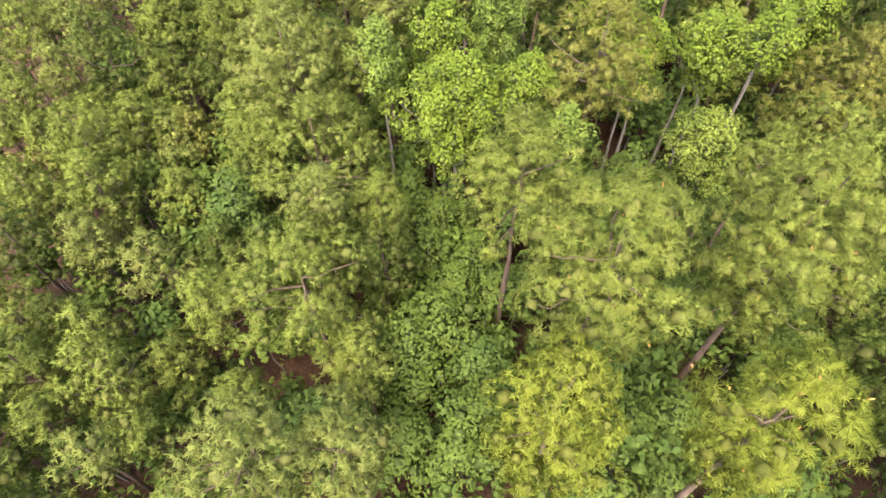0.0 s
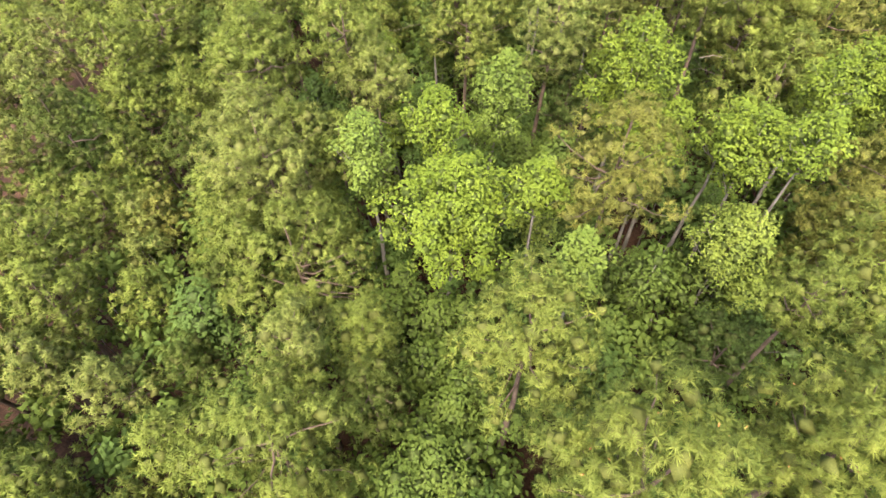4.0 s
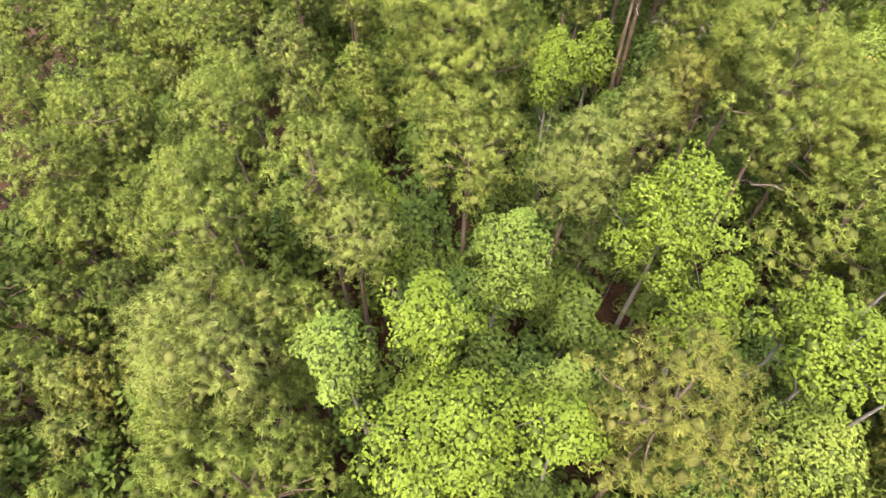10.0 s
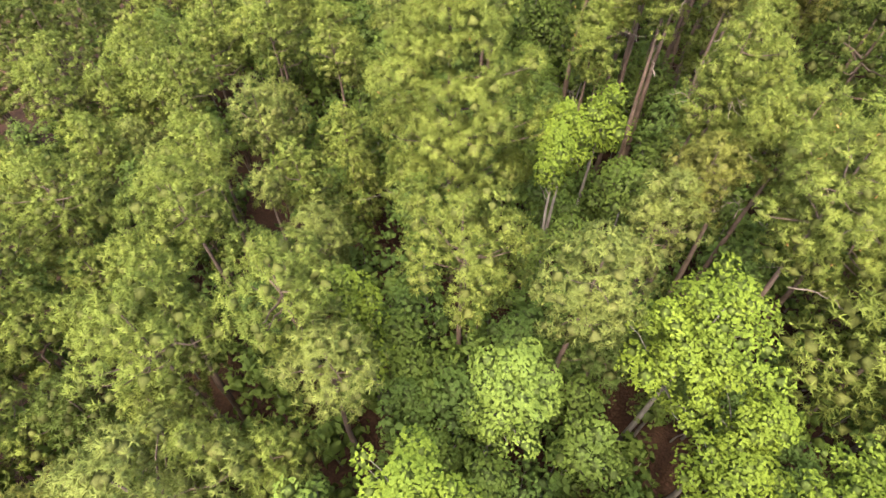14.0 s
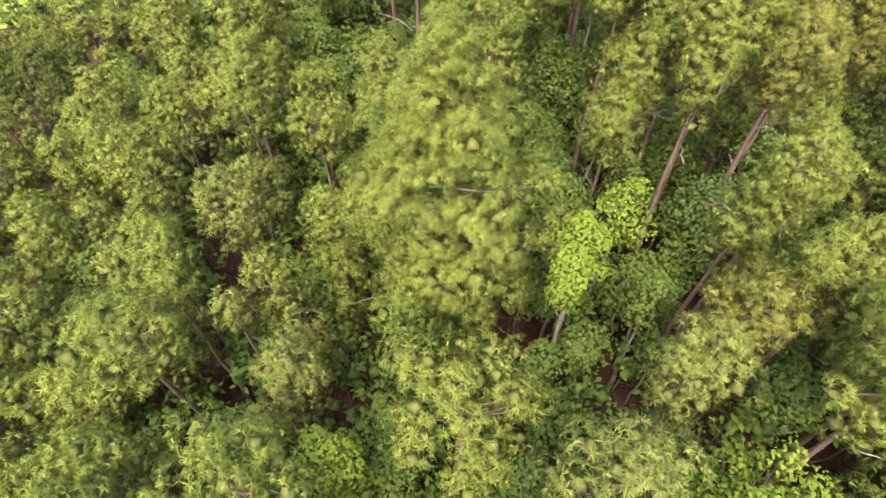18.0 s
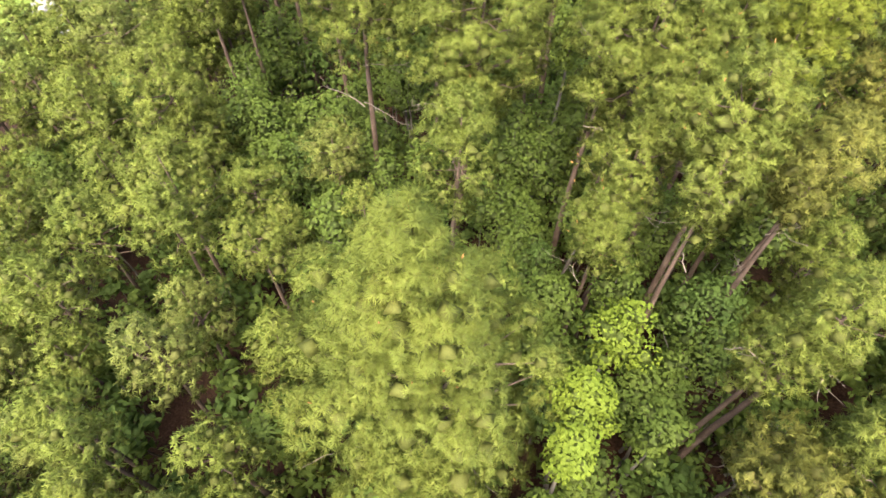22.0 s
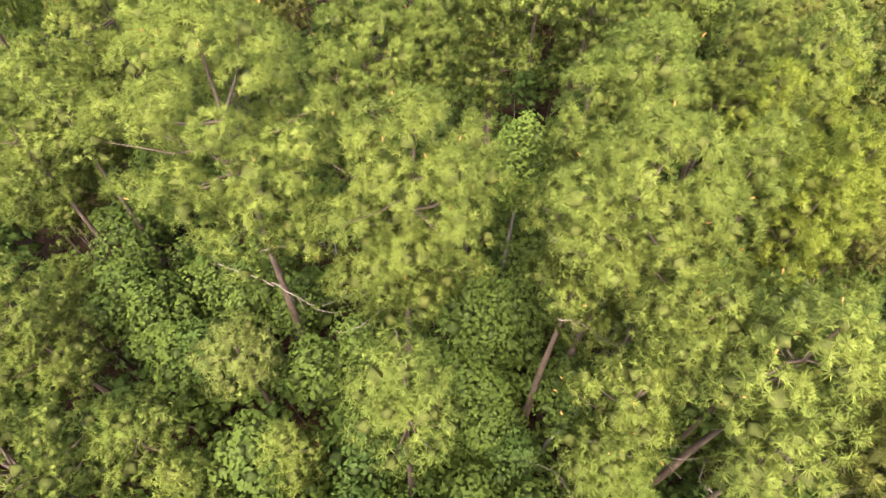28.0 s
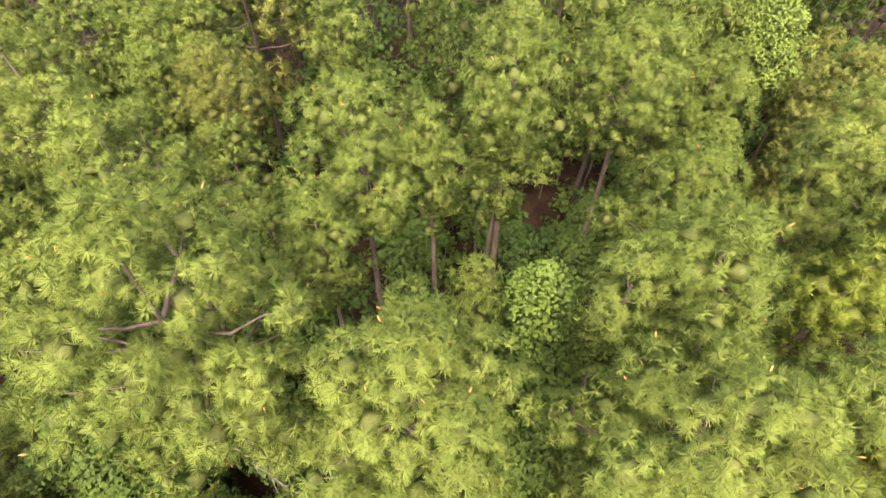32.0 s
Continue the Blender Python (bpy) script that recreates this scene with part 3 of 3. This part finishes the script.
pine(-5.23, 20.98, 10.6, 0.95, 2.6, GREEN)
sapling(2.01, 21.24, 7.3, 1.21, 3.1, DEEP)
hardwood(13.96, 21.29, 12.3, 1.10, 2.1, LIME)
sapling(-0.57, 21.52, 5.7, 1.44, 3.2, DEEP)
hardwood(9.28, 21.78, 10.2, 1.22, 2.3, LIME)
sapling(4.76, 22.22, 8.4, 1.19, 3.5, DEEP)
hardwood(1.86, 22.62, 11.9, 1.27, 4.5, PALE)
young_pine(-13.43, 22.88, 7.4, 1.69, 3.5, GREEN)
young_pine(-15.60, 22.90, 9.7, 2.09, 4.3, DEEP)
pine(-2.69, 23.03, 11.7, 1.48, 3.1, SILVER)
pine(-6.70, 23.15, 12.7, 1.81, 3.9, GREEN)
hardwood(16.49, 23.27, 11.6, 1.87, 5.2, LIME)
hardwood(7.72, 23.95, 12.4, 2.09, 5.0, LIME)
sapling(5.28, 24.13, 6.0, 1.19, 2.6, DEEP)
sapling(4.06, 24.22, 6.3, 1.11, 2.6, DEEP)
sapling(8.67, 24.41, 6.0, 1.24, 2.7, DEEP)
pine(-7.53, 24.68, 11.8, 1.37, 2.9, GREEN)
pine(-3.73, 24.69, 13.0, 1.77, 3.5, GREEN)
pine(4.24, 24.77, 13.7, 1.55, 4.4, SILVER)
pine(5.50, 24.80, 9.4, 1.16, 2.8, BLUISH)
sapling(-0.56, 25.35, 5.7, 1.17, 2.6, DEEP)
sapling(3.77, 25.40, 5.7, 1.20, 2.6, DEEP)
sapling(-2.41, 25.55, 7.3, 1.09, 3.1, LIME)
hardwood(-2.20, 25.98, 10.2, 0.97, 3.9, LIME)
open_pine(11.35, 26.17, 15.2, 1.70, 4.7, YELLOW)
young_pine(-14.25, 26.23, 8.3, 2.12, 4.4, GREEN)
sapling(-0.91, 26.40, 6.3, 1.46, 3.2, DEEP)
sapling(16.95, 26.76, 7.3, 1.42, 3.1, DEEP)
pine(1.22, 26.77, 12.6, 2.23, 4.0, YELLOW)
pine(-4.32, 27.29, 9.0, 0.94, 2.6, SILVER)
young_pine(-15.01, 27.45, 10.0, 1.93, 4.0, GREEN)
pine(7.45, 27.55, 12.3, 1.31, 4.8, SILVER)
open_pine(13.96, 28.18, 12.5, 2.92, 5.1, YELLOW)
pine(-3.52, 28.31, 9.9, 1.02, 3.0, SILVER)
pine(-12.38, 28.36, 7.3, 1.23, 3.5, GREEN)
pine(-7.61, 28.42, 11.7, 1.71, 3.2, GREEN)
sapling(11.60, 28.71, 7.6, 1.36, 3.2, BLUISH)
open_pine(8.82, 28.83, 12.8, 1.15, 3.2, OLIVE)
open_pine(10.20, 29.13, 13.6, 0.70, 3.2, YELLOW)
young_pine(-18.68, 29.20, 9.3, 1.68, 3.5, SILVER)
open_pine(11.15, 29.73, 13.8, 1.37, 3.2, YELLOW)
pine(-4.02, 29.81, 8.5, 1.32, 2.6, SILVER)
open_pine(9.49, 29.95, 11.6, 1.12, 3.2, OLIVE)
sapling(4.01, 29.97, 6.8, 0.93, 2.9, DEEP)
sapling(-0.27, 30.03, 9.8, 1.29, 3.0, DEEP)
young_pine(-5.56, 30.20, 10.1, 0.83, 1.9, SILVER)
sapling(2.38, 30.35, 6.5, 1.16, 2.7, DEEP)
young_pine(-7.54, 30.59, 10.5, 0.99, 2.0, YELLOW)
pine(-14.08, 30.61, 9.7, 2.05, 4.0, GREEN)
hardwood(4.90, 30.74, 11.7, 0.70, 2.8, LIME)
sapling(5.95, 30.99, 6.5, 1.18, 2.7, DEEP)
sapling(7.95, 31.28, 8.9, 1.17, 1.6, DEEP)
hardwood(5.19, 31.32, 11.5, 0.97, 2.7, LIME)
sapling(0.22, 31.66, 6.0, 1.23, 2.7, DEEP)
young_pine(-13.31, 31.72, 7.9, 1.17, 2.4, SILVER)
open_pine(9.87, 31.87, 15.0, 1.06, 3.2, YELLOW)
young_pine(-4.64, 31.90, 9.9, 1.51, 3.1, GREEN)
young_pine(-8.06, 31.95, 10.8, 1.10, 2.3, GREEN)
open_pine(9.23, 31.98, 13.1, 0.95, 3.2, YELLOW)
spired_pine(0.90, 32.20, 17.4, 3.90, 11.0, YELLOW)
sapling(8.42, 32.32, 7.6, 1.06, 3.2, DEEP)
sapling(-0.36, 32.49, 6.8, 1.29, 2.9, DEEP)
pine(-9.15, 32.78, 9.8, 1.29, 2.6, GREEN)
sapling(-3.87, 32.92, 7.1, 1.23, 3.0, DEEP)
sapling(8.87, 33.05, 6.8, 1.13, 2.9, DEEP)
sapling(10.34, 34.08, 8.1, 1.84, 2.4, DEEP)
open_pine(12.98, 34.25, 11.3, 1.00, 4.8, YELLOW)
open_pine(12.14, 34.38, 8.7, 0.98, 3.6, GREEN)
young_pine(-6.87, 34.48, 10.2, 1.48, 3.4, SILVER)
sapling(6.93, 34.58, 10.1, 1.26, 3.0, LIME)
young_pine(-14.50, 34.74, 8.1, 1.59, 3.3, GREEN)
open_pine(10.67, 35.21, 15.7, 0.82, 3.2, OLIVE)
sapling(5.61, 35.33, 6.5, 1.08, 2.7, DEEP)
sapling(10.51, 35.39, 9.2, 1.47, 2.7, BLUISH)
open_pine(9.01, 35.58, 14.8, 1.02, 3.2, YELLOW)
open_pine(10.87, 35.79, 15.5, 0.99, 3.2, OLIVE)
young_pine(-11.06, 35.93, 8.0, 1.30, 2.7, GREEN)
sapling(11.39, 36.16, 7.6, 1.38, 3.2, BLUISH)
young_pine(-16.13, 36.86, 6.9, 2.00, 4.1, GREEN)
pine(14.10, 37.01, 10.8, 1.18, 4.5, GREEN)
sapling(8.03, 37.05, 8.3, 1.40, 2.5, DEEP)
open_pine(6.71, 37.05, 11.9, 1.44, 3.2, GREEN)
sapling(5.73, 37.07, 7.6, 1.46, 3.2, DEEP)
sapling(12.83, 37.16, 10.3, 1.20, 2.2, DEEP)
open_pine(9.72, 37.21, 16.2, 1.46, 3.2, YELLOW)
young_pine(-10.96, 37.34, 10.0, 1.86, 3.8, GREEN)
young_pine(-7.29, 37.46, 8.2, 1.67, 3.4, SILVER)
open_pine(7.58, 37.55, 13.4, 1.33, 3.2, YELLOW)
young_pine(-18.05, 37.99, 8.8, 1.80, 3.7, GREEN)
sapling(4.12, 38.01, 6.8, 1.14, 2.9, DEEP)
pine(-3.91, 38.07, 10.5, 1.10, 2.6, YELLOW)
sapling(17.16, 38.20, 7.6, 1.49, 3.3, DEEP)
sapling(1.88, 38.22, 6.5, 1.16, 2.7, DEEP)
sapling(0.35, 38.56, 6.5, 1.14, 2.7, BLUISH)
open_pine(9.04, 38.70, 14.5, 1.16, 3.2, YELLOW)
open_pine(12.08, 38.72, 12.7, 1.25, 5.3, GREEN)
open_pine(7.97, 38.91, 15.2, 1.12, 3.2, YELLOW)
young_pine(-15.57, 39.18, 7.7, 2.08, 4.3, GREEN)
pine(2.22, 39.23, 13.9, 1.38, 4.9, GREEN)
pine(15.15, 39.25, 11.3, 1.26, 4.8, GREEN)
young_pine(-7.38, 39.26, 11.0, 1.59, 3.3, GREEN)
sapling(6.90, 39.57, 9.3, 1.10, 2.6, DEEP)
sapling(-2.81, 39.61, 6.3, 1.79, 3.9, DEEP)
sapling(14.74, 39.65, 7.9, 1.38, 3.3, BLUISH)
sapling(10.43, 39.76, 7.6, 1.73, 3.8, DEEP)
young_pine(-10.76, 40.05, 9.8, 1.82, 3.8, GREEN)
young_pine(-3.72, 40.13, 9.1, 1.20, 3.6, YELLOW)
pine(-0.97, 40.25, 9.5, 0.83, 4.0, YELLOW)
young_pine(-18.46, 40.25, 8.5, 1.94, 4.0, GREEN)
sapling(-2.07, 40.40, 8.7, 1.54, 3.6, DEEP)
pine(12.34, 40.52, 15.4, 1.05, 4.4, GOLD)
open_pine(6.78, 40.72, 15.5, 1.03, 3.2, YELLOW)
pine(-7.43, 40.73, 11.2, 2.07, 3.7, YELLOW)
sapling(7.84, 40.73, 6.8, 1.34, 2.9, DEEP)
open_pine(9.69, 40.76, 15.3, 1.21, 3.2, YELLOW)
sapling(5.30, 40.89, 6.8, 1.25, 2.9, DEEP)
young_pine(-15.03, 41.02, 8.4, 2.11, 4.3, GREEN)
pine(13.22, 41.04, 16.1, 1.13, 4.4, GOLD)
pine(-4.86, 41.31, 9.6, 1.34, 2.6, GREEN)
sapling(4.77, 41.68, 6.8, 1.35, 3.0, DEEP)
open_pine(8.25, 41.55, 16.8, 2.60, 7.0, YELLOW)
open_pine(17.98, 42.03, 12.7, 1.29, 5.3, OLIVE)
pine(11.20, 42.22, 16.1, 0.92, 4.4, GREEN)
sapling(6.27, 43.12, 8.3, 1.68, 4.0, DEEP)
open_pine(2.75, 43.25, 16.6, 2.35, 7.0, YELLOW)
pine(-2.28, 43.49, 9.5, 1.55, 2.8, SILVER)
sapling(-0.14, 43.52, 7.1, 1.26, 3.0, DEEP)
pine(12.83, 43.63, 15.6, 0.83, 4.4, GOLD)
sapling(5.14, 43.67, 9.2, 1.53, 2.8, DEEP)
pine(13.85, 43.72, 16.8, 0.97, 4.4, YELLOW)
pine(8.37, 43.97, 16.0, 0.81, 4.4, GREEN)
sapling(1.60, 44.05, 7.1, 1.20, 3.0, DEEP)
sapling(-2.48, 44.16, 7.1, 1.16, 3.0, DEEP)
sapling(8.24, 44.21, 7.9, 2.02, 4.4, DEEP)
pine(9.80, 44.30, 17.0, 1.36, 4.4, GREEN)
pine(16.15, 44.82, 14.8, 1.18, 6.2, GOLD)
sapling(-4.68, 45.03, 7.1, 1.27, 3.0, DEEP)
pine(-7.49, 45.08, 9.3, 1.61, 2.9, YELLOW)
pine(-7.96, 45.34, 11.9, 1.89, 3.4, YELLOW)
open_pine(-0.75, 45.20, 17.9, 2.80, 7.0, YELLOW)
pine(14.32, 45.97, 14.8, 1.04, 4.4, YELLOW)
sapling(-0.51, 46.23, 7.1, 1.15, 3.0, DEEP)
hardwood(7.71, 46.25, 12.9, 1.04, 3.8, PALE)
sapling(-5.43, 46.29, 8.0, 1.73, 3.9, DEEP)
sapling(8.75, 46.42, 7.9, 1.67, 3.7, DEEP)
sapling(10.42, 46.56, 7.3, 0.96, 3.1, DEEP)
pine(14.51, 46.74, 16.9, 1.03, 4.4, YELLOW)
pine(11.71, 46.87, 14.8, 2.08, 6.2, GREEN)
sapling(-2.24, 47.02, 7.3, 1.31, 3.1, DEEP)
pine(6.43, 47.25, 11.9, 0.80, 5.0, GREEN)
young_pine(-12.81, 47.31, 9.5, 1.94, 4.0, GREEN)
young_pine(-16.81, 47.32, 6.5, 2.00, 4.1, GREEN)
sapling(9.22, 47.73, 7.9, 1.57, 3.5, DEEP)
sapling(-5.94, 47.86, 8.4, 1.92, 4.2, DEEP)
pine(2.31, 48.60, 14.8, 1.17, 4.4, GREEN)
pine(-11.02, 48.77, 11.8, 1.50, 2.9, SILVER)
sapling(5.19, 48.85, 7.9, 2.16, 4.8, DEEP)
open_pine(17.75, 49.84, 12.7, 1.17, 5.3, OLIVE)
young_pine(-16.38, 49.86, 8.7, 1.98, 4.1, GREEN)
pine(-7.04, 49.86, 14.0, 1.46, 4.4, YELLOW)
pine(14.48, 50.01, 12.7, 1.24, 5.3, GREEN)
pine(5.74, 50.02, 14.9, 0.98, 4.4, GREEN)
sapling(-6.24, 50.29, 8.1, 1.93, 4.2, DEEP)
pine(8.08, 50.42, 16.8, 1.53, 4.4, GREEN)
pine(-6.02, 50.49, 13.5, 1.42, 2.6, YELLOW)
pine(11.69, 50.53, 16.1, 1.67, 4.4, GREEN)
pine(3.77, 50.70, 15.7, 2.12, 4.4, GREEN)
pine(7.68, 50.90, 14.2, 1.28, 4.4, GREEN)
sapling(1.00, 51.12, 7.6, 1.68, 3.7, DEEP)
sapling(11.21, 51.20, 7.3, 1.39, 3.1, DEEP)
pine(-2.17, 51.38, 15.7, 1.68, 4.4, GREEN)
open_pine(19.94, 51.40, 13.7, 1.70, 5.8, OLIVE)
open_pine(14.62, 51.46, 14.3, 1.51, 6.0, GREEN)
pine(0.95, 52.42, 13.5, 1.26, 5.7, GREEN)
pine(-10.07, 52.69, 10.8, 1.82, 5.1, GREEN)
pine(-9.11, 53.12, 10.0, 1.86, 5.2, GREEN)
sapling(-5.66, 53.41, 8.1, 1.70, 3.8, DEEP)
pine(-4.12, 54.30, 15.9, 1.83, 4.4, YELLOW)
pine(-8.55, 54.41, 12.1, 2.20, 6.2, GREEN)
sapling(8.81, 54.43, 8.1, 1.49, 3.4, DEEP)
pine(0.19, 54.85, 14.5, 1.39, 4.4, OLIVE)
hardwood(24.10, 54.94, 10.8, 1.41, 4.5, BLUISH)
pine(22.87, 55.22, 11.3, 1.38, 4.8, OLIVE)
hardwood(20.53, 55.46, 12.9, 1.75, 5.4, GREEN)
pine(-7.86, 55.48, 12.1, 1.37, 5.1, GREEN)
sapling(21.00, 55.77, 8.7, 1.62, 3.6, DEEP)
pine(6.59, 56.49, 10.5, 1.32, 4.4, DEEP)
pine(-1.76, 56.77, 13.5, 1.41, 5.7, GREEN)
pine(-1.69, 59.00, 13.5, 1.82, 5.7, GREEN)
pine(4.30, 59.06, 13.6, 1.44, 5.8, GREEN)
pine(-0.96, 59.90, 13.7, 1.64, 5.8, GREEN)
pine(-6.54, 60.10, 13.4, 1.37, 5.8, YELLOW)
pine(21.90, 60.16, 10.0, 1.67, 4.7, GREEN)
pine(-5.13, 61.39, 13.5, 1.68, 5.7, GREEN)
pine(9.25, 61.52, 11.3, 1.75, 4.9, DEEP)
sapling(-1.51, 63.32, 7.3, 1.45, 3.2, DEEP)
pine(-4.43, 65.26, 11.3, 1.49, 4.8, GREEN)

# ---- the plantation to the west, planted close, and the wood all round ----
fill = np.random.default_rng(21)


# no trees here, so that the field shows from the camera
def in_field(x, y):
    return (x < -20.5 and 53.5 < y < 80) or (x < -18.5 and y > 58)


def free(x, y, r, share):
    return all((x - a) ** 2 + (y - b) ** 2 > (share * (r + c)) ** 2 for a, b, c in PLACED)


MODELS = {}


def again(build, x, y, top, r, depth, tint):
    """The first trees of a kind are grown; later ones repeat one of them, turned and stretched."""
    kind = MODELS.setdefault(build, [])
    if len(kind) < 10:
        kind.append((build(x, y, top, r, depth, tint), top, r, tint))
        return
    model, old_top, old_r, old_tint = kind[fill.integers(10)]
    PLACED.append((x, y, r))
    wide = r / old_r
    m = Matrix.Translation((x, y, ground_height(x, y))) @ Matrix.Rotation(fill.uniform(0, 6.28), 4, "Z") @ Matrix.Diagonal((wide, wide, top / old_top, 1))
    ob = copy_thing(model, m)
    ob["label"] = model["label"].replace(TINT_WORDS[old_tint], TINT_WORDS[tint])
    for child in ob.children:
        if child.name.startswith("crown"):
            child.color = (*tint, 1)
            child["label"] = child["label"].replace(TINT_WORDS[old_tint], TINT_WORDS[tint])


for gy in np.arange(2.6, 63.0, 2.6):
    for gx in np.arange(-32.0, -1.5, 2.6):
        x, y = gx + fill.uniform(-0.6, 0.6), gy + fill.uniform(-0.6, 0.6)
        r = fill.uniform(1.4, 1.85)
        if x > -17.5 - 0.25 * y and free(x, y, r, 0.5 if x < -6.6 else 0.62) and (x < -6.6 or 27 < y < 44) and not in_field(x, y):
            again(young_pine, x, y, fill.uniform(7.0, 9.0), r, fill.uniform(3.4, 4.4), (GREEN, GREEN, SILVER, DEEP, YELLOW)[fill.integers(5)])
for gy in np.arange(1.4, 80.0, 4.6):
    for gx in np.arange(-18.6, 47.0, 4.6):
        x, y = gx + fill.uniform(-0.9, 0.9), gy + fill.uniform(-0.9, 0.9)
        r = fill.uniform(2.2, 2.9)
        if (x > 12.6 or y > 54.5) and x < 23.0 + 0.3 * y and free(x, y, r, 0.52) and not in_field(x, y):
            if fill.random() < 0.2:
                again(hardwood, x, y, fill.uniform(8.0, 11.0), r, fill.uniform(3.4, 4.4), (GREEN, LIME, PALE)[fill.integers(3)])
            else:
                again(far_pine, x, y, fill.uniform(9.6, 12.0) + 0.07 * y, r, fill.uniform(5.0, 6.5), (GREEN, DEEP, OLIVE, DEEP)[fill.integers(4)])
# dark saplings added wherever a gap would bare the lit floor
for gy in np.arange(4.0, 54.0, 2.3):
    for gx in np.arange(-17.5, 12.6, 2.3):
        x, y = gx + fill.uniform(-0.6, 0.6), gy + fill.uniform(-0.6, 0.6)
        if free(x, y, 1.0, 0.68):
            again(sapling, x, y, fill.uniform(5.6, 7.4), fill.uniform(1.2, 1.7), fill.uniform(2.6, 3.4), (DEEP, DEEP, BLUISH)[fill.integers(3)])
# undergrowth, added in the plantation too, to darken bare floor between trunks
low = [[], []]
for gy in np.arange(2.4, 80.0, 1.85):
    for gx in np.arange(-18.0, 47.0, 1.85):
        x, y = gx + fill.uniform(-0.7, 0.7), gy + fill.uniform(-0.7, 0.7)
        if fill.random() < (0.97 if x > -6.5 and y < 60 else 0.8) and x < 23.0 + 0.3 * y and not in_field(x, y):
            low[fill.integers(2)].append((x, y))
undergrowth(low[0], DEEP, "deep green broad-leaved undergrowth covering the floor below the pines")
undergrowth(low[1], BLUISH, "dark bluish-green undergrowth covering the floor below the pines")
